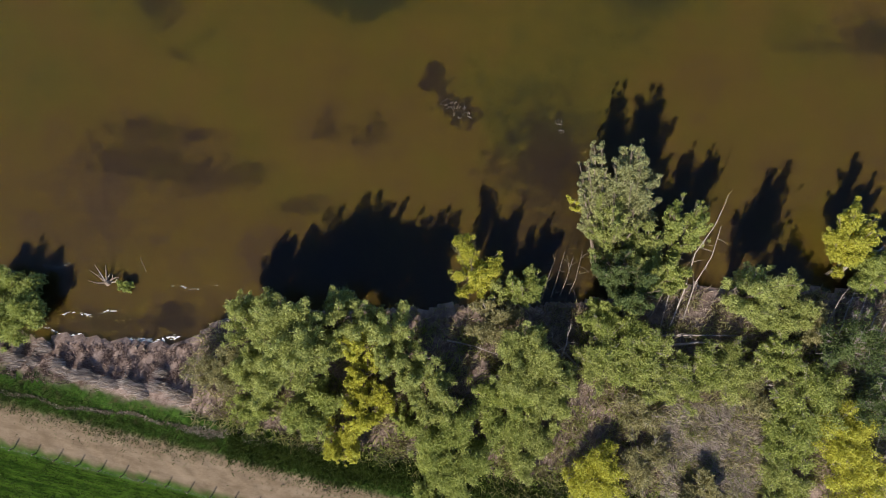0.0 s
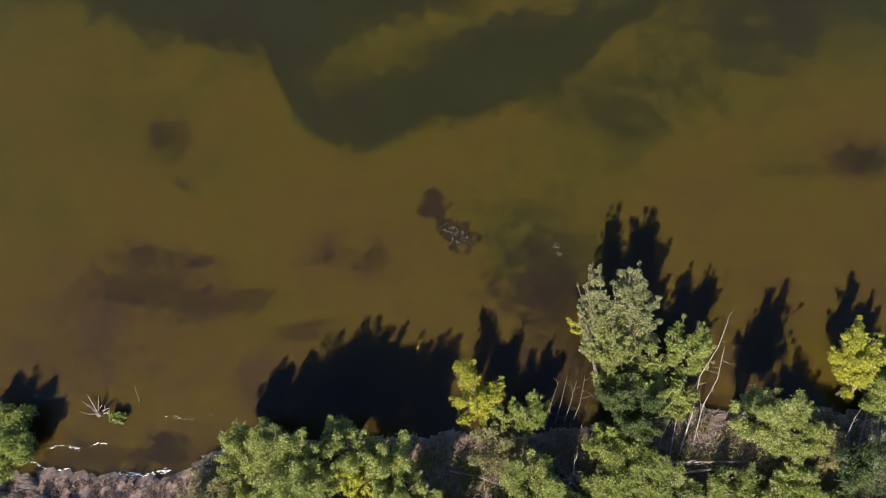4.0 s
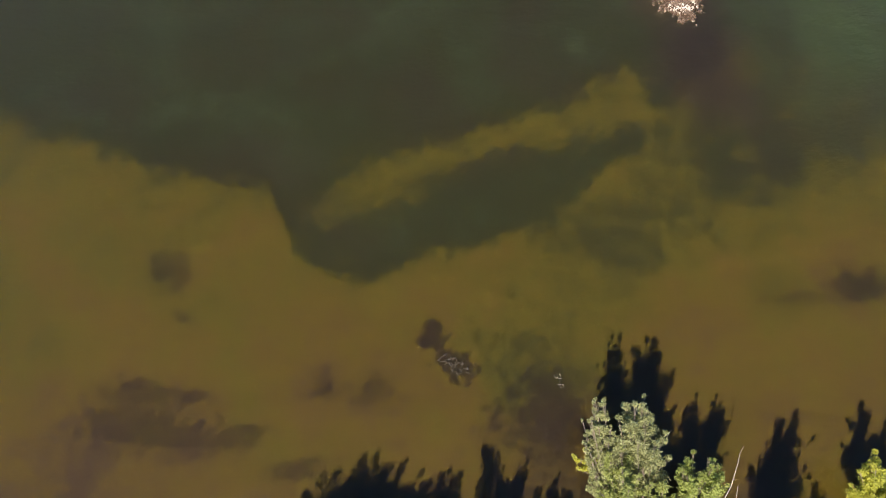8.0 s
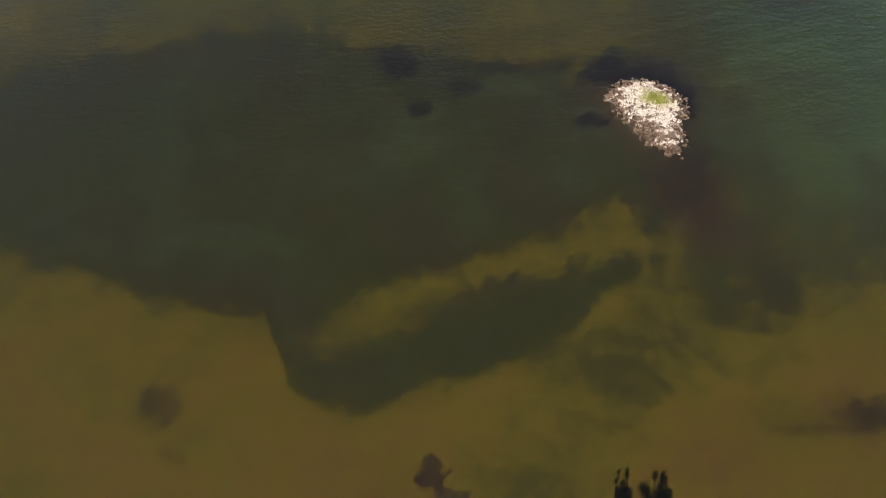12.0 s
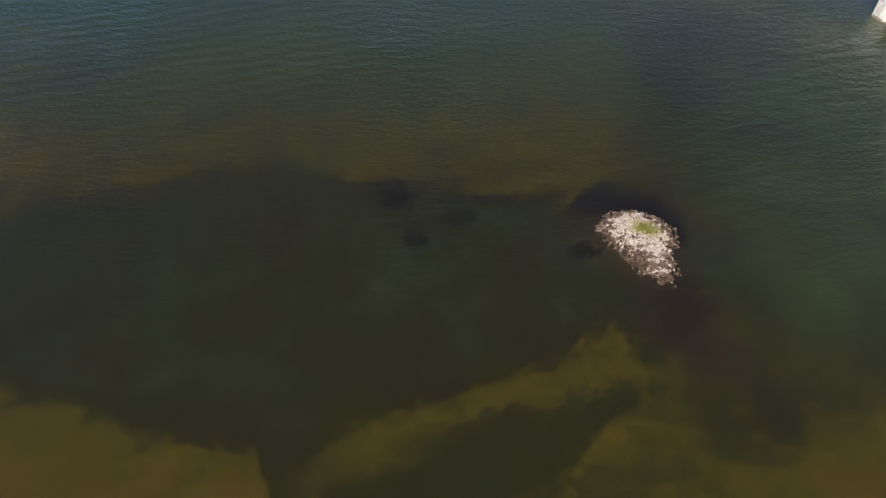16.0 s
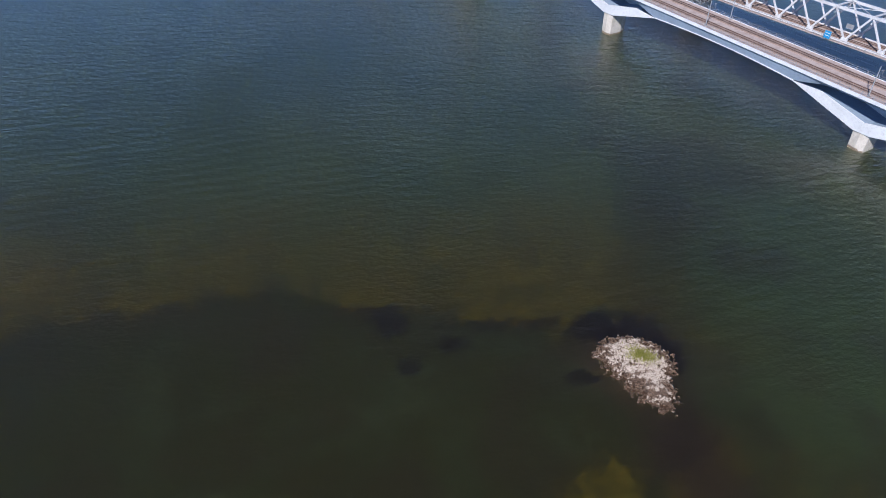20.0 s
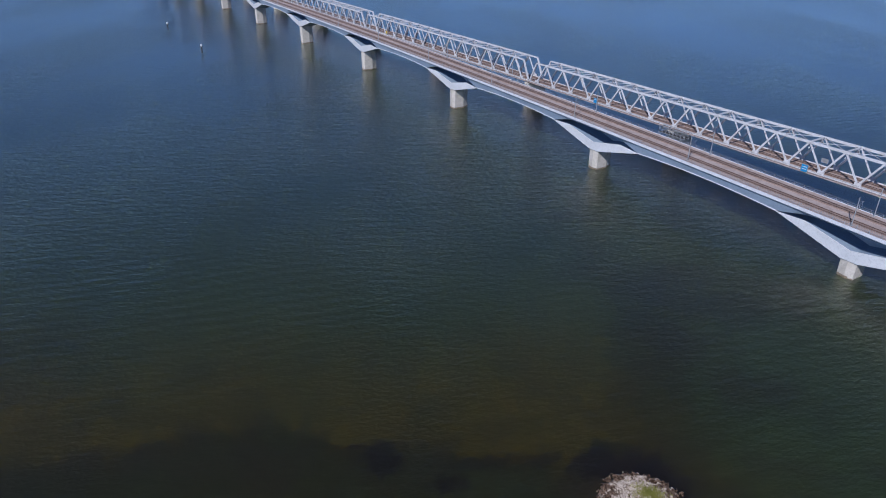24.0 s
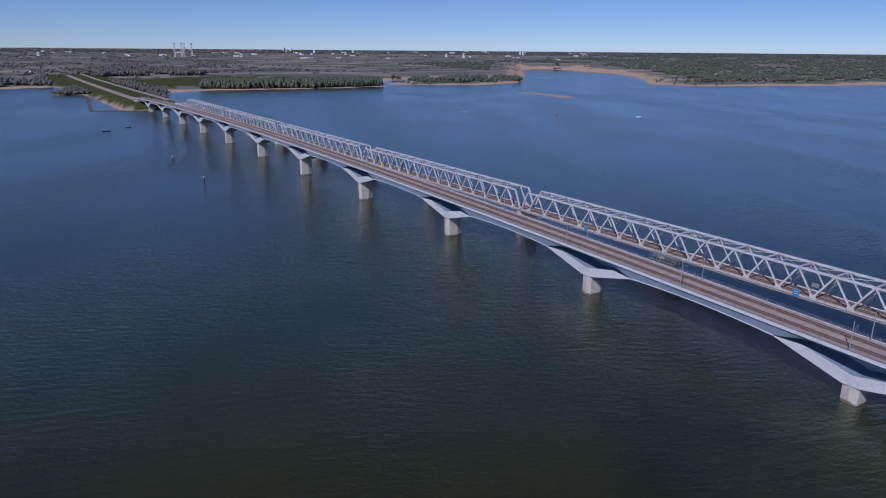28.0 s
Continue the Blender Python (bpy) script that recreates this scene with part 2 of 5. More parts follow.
ISLET = [(33.8, 95.3), (36.2, 98.2), (40.5, 99.6), (43.9, 99.0), (46.8, 97.1), (48.9, 94.1), (48.4, 90.3), (46.9, 87.5), (46.7, 83.9), (45.2, 80.7), (43.1, 80.8), (40.7, 82.8), (37.7, 86.4), (35.5, 89.6)]
RIDGE = [(-21, 47.5), (-13.5, 55.0), (-6.3, 57.3), (3.0, 60.3), (12.5, 63.3), (22.4, 67.0), (31.0, 73.2), (34.1, 73.7), (36.7, 66.0), (39.7, 61.5),
         (35.5, 59.4), (27.0, 58.6), (17.4, 55.7), (9.2, 55.5), (2.7, 51.6), (-4.5, 47.0), (-10.6, 44.5), (-17.5, 43.0)]
FLAT = [(4.9, 25.5), (10.2, 32.6), (17.0, 38.5), (21.5, 46.5), (31.4, 52.0), (40.2, 61.0), (44.0, 68.0), (54.0, 68.0), (60.0, 57.0), (53.0, 49.6), (46.2, 45.0), (36.0, 37.9), (30.9, 32.9), (24.7, 24.9), (19.0, 17.0), (8.0, 17.0)]
TAIL = [(39.0, 84.0), (48.6, 82.5), (52.0, 76.0), (53.2, 69.0), (52.0, 60.5), (44.0, 62.0), (38.5, 69.0)]


def land(x, y):
    """Height of the one ground sheet: bank, river bed and far shores. Also gives how weedy and darkened the bed is."""
    u, v = bank_of(x, y)
    inland = shore(u) - v
    # bank
    bank = 0.35 + 1.25 * step(inland, 0, 9) + 0.12 * ripple(x, y, 3.1, 2) * step(inland, 0, 3)
    # river bed near the bank: a sandy shelf, a trough, shoals
    rough = ripple(u, v, 14, 3)
    fine = ripple(u, v, 4.2, 4)
    edge = np.interp(u, [-200, -90, -71.4, -61, -51.6, -46.4, -42, -33, -26.5, -24, -22.2, -17.8, -12.8, -7, -1.2, 6.5, 13.5, 19, 23, 33, 42, 52, 60, 75, 300],
                     [75, 68, 63.3, 59.3, 57, 52.8, 53.2, 51, 49.4, 45, 39.5, 35.9, 34.1, 36.1, 38.5, 40.7, 41.7, 45.7, 49, 56, 66, 72, 68, 60, 45])
    deep = step(v - edge + 1.0 * rough + 0.8 * fine + 0.5 * ripple(u, v, 2.3, 6), -2.0, 2.6 + 0.05 * np.abs(u) + 0.9 * np.clip(u - 38, 0, 40))
    shelf_tone = 0.16 * ripple(u, v, 33, 7) + 0.08 * ripple(u, v, 9, 8)
    bed = -0.42 - 0.016 * np.clip(v, 0, 60) + shelf_tone - 1.55 * deep
    # a pale sand ridge across the weed
    ridge = inside(RIDGE, u, v)
    crest = np.interp(u, [-22, -8, 10, 40], [-1.72, -1.5, -1.36, -1.30]) + 0.16 * ripple(u, v, 5, 2)
    shoal = step(ridge + 1.2 * rough + 1.1 * fine + 0.8 * ripple(u, v, 2.3, 6), -2.4, 3.2)
    bed = bed * (1 - shoal) + np.maximum(bed, crest) * shoal
    # weedy eastern flat, mottled
    flat = step(inside(FLAT, u, v) + 2.2 * rough + 1.6 * fine, -4.0, 2.5)
    bed = bed - flat * (0.60 + 0.14 * ripple(u, v, 6.5, 9) + 0.10 * ripple(u, v, 19, 1)) * (1 - deep)
    # tail of the stone islet
    tail = step(inside(TAIL, u, v) + 1.5 * rough + 1.2 * fine, -3.0, 4.0)
    bed = bed * (1 - tail) + np.maximum(bed, -1.9 + 0.15 * fine) * tail
    # olive patches in the weed, then a dim olive bar and the open river
    haze = step(1 - np.hypot((u + 26) / 7, (v - 88) / 3.5) + 0.5 * rough + 0.3 * fine, 0, 0.9)
    bed = bed + 0.3 * haze * deep
    brink = np.interp(u, [-200, -84, -74, -64, -54.5, -44, -33, -23, -15, -3.6, 11.5, 24, 28, 37, 48, 60], [90, 101.4, 105, 109, 107, 113.5, 116, 113.8, 109, 108.8, 104.5, 103, 98.8, 108, 100, 90])
    bar = step(v - brink + 1.8 * rough + 1.6 * fine, -2.0, 2.4)
    bed = bed * (1 - bar) + np.maximum(bed, -1.62 + 0.1 * rough) * bar
    bed = bed - 0.4 * step(u + 3 * rough, 40, 56) * step(v + 4 * rough, 42, 60) * (1 - tail) - 0.5 * step(u + 4 * rough, 48, 90) * step(v + 4 * rough, 42, 85)
    # islet
    rim = inside(ISLET, u, v)
    rim = rim + 0.45 * fine + 0.55 * ripple(u, v, 2.3, 6) + 0.4 * ripple(u, v, 1.1, 2, 2)
    mound = np.clip(np.where(rim > 0, 0.28, 0.9) * rim, -3, 0.9) + 0.10 * fine - 0.30 * step(7.5 - np.hypot((u - 38) / 1.0, (v - 89.5) / 1.0), 0, 5) * (rim > 0)
    bed = np.maximum(bed, np.where(mound > -1.6, mound, -9.0))
    bed = np.maximum(bed, -6 + 0 * bed)
    tone = np.where((rim < 0.4) & (rim > -5), np.minimum(bed, -2.5), bed)
    bed = np.where(bed < -0.3, -0.3 + (bed + 0.3) * 0.14, bed)
    z = np.where(inland > 0, bank, np.maximum(bed, np.minimum(0.35 + inland * 0.35, -0.2 + inland * 0.03)))
    # far shores
    wob = 9 * ripple(x, y, 160, 5) * step(y, 1100, 1400)
    d = np.maximum.reduce([inside(NORTH, x, y), inside(HOLM, x, y), inside(EAST, x, y), inside(SPIT, x, y) - 0.001])
    d = np.where((np.hypot(x - 50, y - 1150) < 130) | (np.hypot(x - 803, y - 1080) < 170), d, d + wob)
    d = np.maximum(d, np.where(y > 0, np.hypot(x - O_U, y - O_V) - 3550 + 90 * ripple(x, y, 900, 7), -9e3))
    shelf = np.clip(d * 0.09, -5.5, 1.6)
    shelf = np.where(inside(SPIT, x, y) > -1, np.minimum(shelf, 0.5), shelf)
    z = np.where(y > 700, np.where(d > -60, shelf, z), np.where((x > 700) & (d > -60), shelf, z))
    # railway embankment on the north shore
    emb = step(62 - np.abs(x - 22), 0, 34) * step(y, 1075, 1120)
    z = np.where((y > 1060) & (d > 0), z + emb * np.interp(y, [1075, 1120, 1168, 1500, 2000, 2600], [1.5, 4.5, 8.0, 6.0, 4.0, 1.5]), z)
    # the land lifts to the horizon line
    far = np.hypot(x - O_U, y - O_V)
    z = z + 82 * np.clip((far - 2000) / 2900, 0, 2) ** 2 * step(d, 0, 60)
    # weed on the bed, and a darkened strip along the mud shore
    weed = np.zeros_like(u)
    for (a, b, ra, rb, turn, soft) in ((-40.5, 37.2, 3.6, 3.6, 0, .9), (-37.4, 29.6, 2.1, 1.0, -.5, .8), (-0.9, 26.0, 2.0, 2.6, .4, .45), (2.0, 21.8, 3.0, 1.9, -.6, .35),
                                       (16.6, 18.4, 1.6, 1.9, 0, .8), (-41, 18.6, 8.5, 2.2, -.1, .7), (-40.5, 13.6, 11, 3.2, -.2, .6), (-29, 12.2, 5, 2.2, .1, .7),
                                       (-20, 8.2, 4.5, 1.5, .1, .8), (-10.4, 18.5, 3.4, 2.4, .4, 1.2), (-16, 19, 2.6, 2, 0, 1.3)):
        c, s = math.cos(turn), math.sin(turn)
        p, q = ((u - a) * c + (v - b) * s) / ra, ((v - b) * c - (u - a) * s) / rb
        k = np.hypot(p, q) + 0.25 * rough + 0.38 * fine + 0.34 * ripple(u, v, 2.3, 6, 4)
        weed = np.maximum(weed, (1.0 if soft < 0.5 else 0.68) * (1 - step(k, 1 - soft * 0.95, 1.05 + soft * 0.7)))
    # (-47, -8.6) and (-38, -8) paint willow shadow and dark wet mud, not weed
    for (a, b, ra, rb, soft) in ((56, 30.6, 10, 1.6, 1.2), (63, 32, 7, 3.0, 1.3), (42, 100.5, 8.0, 4.4, .5), (36, 102.5, 6, 4, .6), (30.6, 89.3, 2.6, 2.2, .4), (-5.6, 105, 4.2, 3.6, .5), (6.9, 98.8, 3.4, 2.6, .8), (-1.7, 93, 2.4, 2.6, .8),
                                 (30.4, 89.3, 3.0, 2.4, .6), (48, 97, 3.4, 8, .6), (17, 104, 18, 2.2, .8), (-8, 109.5, 16, 1.2, .8), (-47, -8.6, 9, 2.2, .9), (-38, -8, 4, 2.5, .9),
                                 (15, 14, 8, 8, 1.1), (20, 5, 9, 11, .7), (45, 73, 8.5, 11, 1.1)):
        k = np.hypot((u - a) / ra, (v - b) / rb) + 0.25 * rough + 0.34 * fine + 0.3 * ripple(u, v, 2.3, 6, 4)
        weed = np.maximum(weed, (1.0 if ra < 8.5 else 0.62) * (1 - step(k, 1 - soft * 0.9, 1.05 + soft * 0.6)))
    return z, weed, d, inland, np.where((y > 400) | (x > 700), -6.0, tone)


# ---- ground sheet ----
def ring_sheet(name, angles, radii):
    """A disc of quads round the bank's middle."""
    a, r = np.meshgrid(angles, radii)
    x, y = O_U + r * np.sin(a), O_V + 2 + r * np.cos(a)
    na, nr = len(angles), len(radii)
    i = np.arange(nr - 1)[:, None] * na + np.arange(na)[None]
    j = np.arange(nr - 1)[:, None] * na + (np.arange(na)[None] + 1) % na
    quads = np.stack([i, j, j + na, i + na], -1).reshape(-1, 4)
    return x.ravel(), y.ravel(), quads


def mesh_from(name, verts, faces, mats, smooth=False):
    me = bpy.data.meshes.new(name)
    verts, faces = np.asarray(verts, np.float32), np.asarray(faces, np.int32)
    k = faces.shape[1]
    me.vertices.add(len(verts))
    me.vertices.foreach_set("co", verts.ravel())
    me.loops.add(faces.size)
    me.loops.foreach_set("vertex_index", faces.ravel())
    me.polygons.add(len(faces))
    me.polygons.foreach_set("loop_start", np.arange(0, faces.size, k, dtype=np.int32))
    if smooth:
        me.polygons.foreach_set("use_smooth", np.ones(len(faces), bool))
    me.update(calc_edges=True)
    me.validate()
    for m in mats:
        me.materials.append(m)
    return me


def ground_material():
    n = Nodes("ground")
    z, weed, farland, inland = n.height(), n.attr("weed"), n.attr("farland"), n.attr("inland")
    # bed: sand in the shallows, silt and algae deeper down
    grain, speck = n.noise(0.9, 6, 0.75), n.noise(4.0, 4, 0.75)
    patch = n.noise(0.16, 5, 0.65, warp=0.6)
    zz = n.math("ADD", n.attr("tone"), n.span(patch, 0.3, 0.7, -0.36, 0.36, False))
    zz = n.math("ADD", zz, n.span(grain, 0.3, 0.7, -0.55, 0.55, False))
    zz = n.math("ADD", zz, n.span(speck, 0.3, 0.7, -0.22, 0.22, False))
    zz = n.math("ADD", zz, n.span(n.noise(0.05, 4, 0.6, warp=0.8), 0.3, 0.7, -0.3, 0.3, False))
    bed = n.ramp(n.span(zz, -5.0, 0.0, 0, 1, False),
                 [(0.0, (0.0230, 0.0290, 0.0150)), (0.15, (0.0200, 0.0260, 0.0125)), (0.30, (0.0170, 0.0205, 0.0085)), (0.45, (0.0122, 0.0128, 0.0042)), (0.58, (0.0152, 0.0148, 0.0042)), (0.68, (0.0255, 0.0212, 0.0038)), (0.76, (0.0385, 0.0298, 0.0038)), (0.88, (0.0455, 0.0282, 0.0050)), (1.0, (0.026, 0.0160, 0.0080))])
    murk = n.mix(n.span(n.noise(0.02, 4, 0.6), 0.35, 0.65), (0.0190, 0.0275, 0.0100), (0.0240, 0.0315, 0.0110))
    bed = n.mix(n.attr("open_river"), bed, murk)
    bed = n.mix(n.math("MULTIPLY", n.attr("reddish"), n.span(grain, 0.3, 0.7, 0.45, 0.95)), bed, (0.0215, 0.0138, 0.0078))
    silt = n.math("MULTIPLY", n.span(n.noise(0.035, 5, 0.65, warp=0.7), 0.44, 0.62, 0, 0.55), n.span(n.attr("tone"), -1.5, -2.1))
    bed = n.mix(silt, bed, (0.0140, 0.0115, 0.0054))
    # dark flecks of drowned leaf and shell, thicker in some places than others
    fleck = n.math("MULTIPLY", n.span(n.noise(2.3, 5, 0.8), 0.58, 0.68), n.span(n.noise(0.11, 4, 0.7), 0.45, 0.65, 0.15, 0.9))
    rows = n.noise(1.1, 4, 0.6, n.coords((0.16, 1.0, 1), -TURN), 0.5)
    bed = n.mix(n.span(rows, 0.3, 0.7, 0.30, 0.0, False), bed, (0.0120, 0.0085, 0.0030))
    bed = n.mix(n.math("MULTIPLY", fleck, n.span(n.attr("tone"), -2.0, -1.2)), bed, (0.0075, 0.0050, 0.0026))
    spots = n.span(n.noise(2.6, 5, 0.75), 0.35, 0.62)
    ragged = n.math("ADD", weed, n.span(n.noise(0.9, 6, 0.8), 0.3, 0.7, -0.17, 0.17, False))
    wd = n.math("MULTIPLY", n.span(ragged, 0.04, 0.95), n.span(spots, 0, 1, 0.72, 1.0, False))
    wd = n.math("MULTIPLY", wd, n.span(weed, 0.0, 0.4, 0, 0.85))
    bed = n.mix(wd, bed, (0.0062, 0.0045, 0.0042))
    # bank: soil, litter, grass; path and field by their distance from the water
    soil = n.mix(n.span(n.noise(0.9, 6, 0.7), 0.35, 0.65), (0.15, 0.102, 0.08), (0.32, 0.235, 0.195))
    soil = n.mix(n.span(n.noise(5, 4, 0.7), 0.4, 0.75, 0, 0.7), soil, (0.06, 0.042, 0.03))
    green = n.mix(n.span(n.noise(2.2, 5, 0.7), 0.35, 0.65), (0.025, 0.055, 0.010), (0.045, 0.085, 0.014))
    green = n.mix(n.span(n.noise(0.5, 4, 0.7), 0.5, 0.7, 0, 0.8), green, (0.065, 0.055, 0.025))
    verge = n.attr("verge")
    bank = n.mix(verge, soil, green)
    dirt = n.mix(n.span(n.noise(0.7, 6, 0.75, n.coords((0.35, 1.0, 1), radians(41))), 0.3, 0.7), (0.135, 0.096, 0.060), (0.21, 0.157, 0.105))
    dirt = n.mix(n.span(n.noise(6, 3, 0.7), 0.5, 0.8, 0, 0.6), dirt, (0.12, 0.085, 0.05))
    bank = n.mix(n.attr("path"), bank, dirt)
    row = n.noise(1.6, 4, 0.65, n.coords((0.12, 1.6, 1), radians(41)))
    crop = n.mix(n.span(row, 0.35, 0.65), (0.013, 0.030, 0.004), (0.036, 0.068, 0.008))
    bank = n.mix(n.attr("field"), bank, crop)
    # far shores: sand strand, reed, fields; field colours greyed to stand in for haze
    vor = n.add("TexVoronoi")
    vor.inputs["Scale"].default_value = 1.0
    n.link(n.coords((1 / 300, 1 / 150, 1), radians(-12)), vor.inputs["Vector"])
    cell = n.add("SeparateColor")
    n.link(vor.outputs["Color"], cell.inputs[0])
    hazed_fld = n.ramp(cell.outputs[0], [(0.0, (0.15, 0.155, 0.145)), (0.25, (0.12, 0.17, 0.10)), (0.42, (0.19, 0.18, 0.17)), (0.58, (0.33, 0.26, 0.235)), (0.75, (0.38, 0.31, 0.29)), (0.9, (0.16, 0.155, 0.15))])
    hazed_fld = n.mix(n.span(n.noise(0.02, 5), 0.35, 0.65, 0, 0.5), hazed_fld, (0.19, 0.175, 0.15))
    strand = n.mix(n.span(n.noise(0.05, 5), 0.35, 0.7), (0.56, 0.40, 0.29), (0.44, 0.32, 0.22))
    reach = n.math("ADD", farland, n.span(n.noise(0.012, 4), 0.3, 0.7, -50, 50, False))
    shorel = n.mix(n.span(reach, 40, 90), strand, hazed_fld)
    turf = n.mix(n.span(n.noise(0.06, 5), 0.35, 0.65), (0.055, 0.075, 0.025), (0.10, 0.095, 0.045))
    shorel = n.mix(n.attr("turf"), shorel, turf)
    rubble = n.mix(n.span(n.noise(2.5, 5, 0.75), 0.38, 0.55), (0.30, 0.24, 0.19), (0.10, 0.062, 0.042))
    rubble = n.mix(n.span(z, 0.35, 0.8), (0.055, 0.034, 0.022), rubble)
    bank = n.mix(n.attr("islet"), bank, rubble)
    over = n.mix(n.span(farland, -20, -5), bank, shorel)
    col = n.mix(n.span(z, -0.12, 0.06), bed, over)
    fine = n.noise(9, 4, 0.7)
    n.bsdf.inputs["Specular IOR Level"].default_value = 0.0
    return n.done(col, 0.95, None, n.bump(fine, 0.35, 0.06))


PATH_LINE = ((-63.0, -21.7), (-33.5, -28.8))


def field_marks(u, v):
    slope = (PATH_LINE[1][1] - PATH_LINE[0][1]) / (PATH_LINE[1][0] - PATH_LINE[0][0])
    mid = PATH_LINE[0][1] + slope * (u - PATH_LINE[0][0])
    return (v - mid) / math.hypot(1, slope)


def build_ground():
    fine = np.arange(-6, 74, 0.25)
    angles = np.radians(np.concatenate([fine, np.arange(74, 354, 0.8)]))
    near = np.concatenate([[0.05], np.arange(0.6, 112, 0.5)])
    grow = 112 * 1.032 ** np.arange(1, 121)
    radii = np.concatenate([near, grow[grow < 4900], [4930.0]])
    x, y, quads = ring_sheet("ground", angles, radii)
    z, weed, d, inland, tone = land(x, y)
    u, v = bank_of(x, y)
    off = field_marks(u, v) + 0.25 * ripple(u, v, 3.5, 8)
    near_bank = (inland > 0) & (y < 400)
    path = np.where(near_bank, 1 - step(np.where(off < 0, -off - 0.3, off), 1.9, 3.0), 0)
    field = np.where(near_bank, 1 - step(off, -4.2, -3.4), 0)
    verge = np.where(near_bank, 1 - step(off + 0.6 * ripple(u, v, 5, 9), 6.6, 8.0), 0)
    me = mesh_from("ground", np.stack([x, y, z], 1), quads, [ground_material()], True)
    turf = step(d, 2, 7) * step(62 - np.abs(x - 22), -40, -15) * (y > 1050) * (y < 2600)
    turf = np.maximum(turf, step(1 - np.hypot((x - 360) / 330, (y - 1960) / 330) + 0.25 * ripple(x, y, 160, 5), 0, 0.12) * (d > 30))
    open_river = np.where((y > 400) | (x > 700), 1.0, step(v + 4 * ripple(u, v, 14, 3) + 5 * ripple(u, v, 60, 4) - 0.03 * np.abs(u), 106, 172))
    open_river = np.maximum(open_river, step(u + 4 * ripple(u, v, 14, 3), 44, 78) * step(v + 4 * ripple(u, v, 14, 3), 46, 84))
    reddish = step(np.maximum(inside(TAIL, u, v), inside(ISLET, u, v) + 3.0) + 1.6 * ripple(u, v, 14, 3) + 1.2 * ripple(u, v, 4.2, 4), -3.5, 3.5)
    isl = (np.hypot(u - 41.5, v - 90) < 16) * 1.0
    for name, val in (("turf", turf), ("open_river", open_river), ("islet", isl), ("reddish", reddish), ("tone", tone), ("weed", weed), ("farland", d), ("inland", np.where(near_bank, inland, 0)), ("path", path), ("field", field), ("verge", verge)):
        at = me.attributes.new(name, "FLOAT", "POINT")
        at.data.foreach_set("value", val.astype(np.float32))
    tagged(new("ground", me), "river bed, muddy bank, dirt path and far low shores", "ground", kind="structure")


build_ground()


def water_material():
    n = Nodes("river_water")
    c1 = n.coords((0.34, 1.0, 1), radians(31))
    c2 = n.coords((0.5, 1.0, 1), radians(12))
    chop = n.noise(0.42, 2, 0.55, c1, 0.4)
    small = n.noise(1.15, 2, 0.55, c2, 0.3)
    swell = n.noise(0.13, 2, 0.5, c2, 0.2)
    calm = n.span(n.noise(0.009, 3, 0.6, n.coords((1, 0.4, 1), radians(28))), 0.38, 0.62, 0.3, 1.15)
    out = n.add("SeparateXYZ")
    n.link(n.coords((1, 1, 1), -TURN), out.inputs[0])
    open_water = n.span(n.math("ADD", out.outputs[1], 169.7), 20, 110, 0.22, 1.0)
    train = n.add("TexWave", wave_type="BANDS", bands_direction="Y", wave_profile="SIN")
    train.inputs["Scale"].default_value, train.inputs["Distortion"].default_value = 0.07, 6.0
    train.inputs["Detail"].default_value, train.inputs["Detail Scale"].default_value = 2.0, 0.35
    n.link(n.coords((1, 1, 1), radians(14)), train.inputs["Vector"])
    rows = n.math("MULTIPLY", train.outputs["Fac"], n.span(n.noise(0.008, 2, 0.5, n.coords((0.4, 1, 1), radians(14))), 0.45, 0.62, 0.0, 0.15))
    h = n.math("ADD", n.math("MULTIPLY", chop, 0.8), n.math("MULTIPLY", small, 0.62))
    h = n.math("ADD", n.math("MULTIPLY", n.math("ADD", h, n.math("MULTIPLY", swell, 0.6)), calm), rows)
    h = n.math("MULTIPLY", h, open_water)
    b = n.bsdf.inputs
    b["Base Color"].default_value = (0.93, 0.96, 0.94, 1)
    b["Transmission Weight"].default_value, b["IOR"].default_value = 1.0, 1.33
    b["Specular Tint"].default_value = (0.20, 0.20, 0.20, 1)
    wavy = n.bump(h, 1.0, 0.33)
    b["Coat Weight"].default_value, b["Coat Roughness"].default_value, b["Coat IOR"].default_value = 1.0, 0.19, 1.30
    n.link(wavy, b["Coat Normal"])
    return n.done(None, 0.278, 0.0, wavy)


def build_water():
    angles = np.radians(np.arange(0, 360, 3.0))
    x, y, quads = ring_sheet("water", angles, np.array([0.05, 20, 60, 150, 400, 1000, 2500, 4920.0]))
    me = mesh_from("water", np.stack([x, y, 0 * x], 1), quads, [water_material()], True)
    ob = tagged(new("water", me), "wide rippled river water, clear over brown shallows", "water", kind="structure")
    ob.visible_shadow = False


build_water()


# ---- mesh tools ----
def part(name, bm, material, parent=None, label="", smooth=False):
    """Links a bmesh as one mesh object under a thing or a part."""
    me = bpy.data.meshes.new(name)
    bmesh.ops.recalc_face_normals(bm, faces=bm.faces)
    bm.to_mesh(me)
    bm.free()
    if smooth:
        me.polygons.foreach_set("use_smooth", np.ones(len(me.polygons), bool))
    me.materials.append(material)
    ob = new(name, me)
    ob.parent = parent
    if label:
        ob["label"] = label
    return ob


def share(name, source, parent, m):
    """Another piece on the same mesh."""
    ob = new(name, source.data)
    ob.parent = parent
    ob.matrix_local = m
    return ob


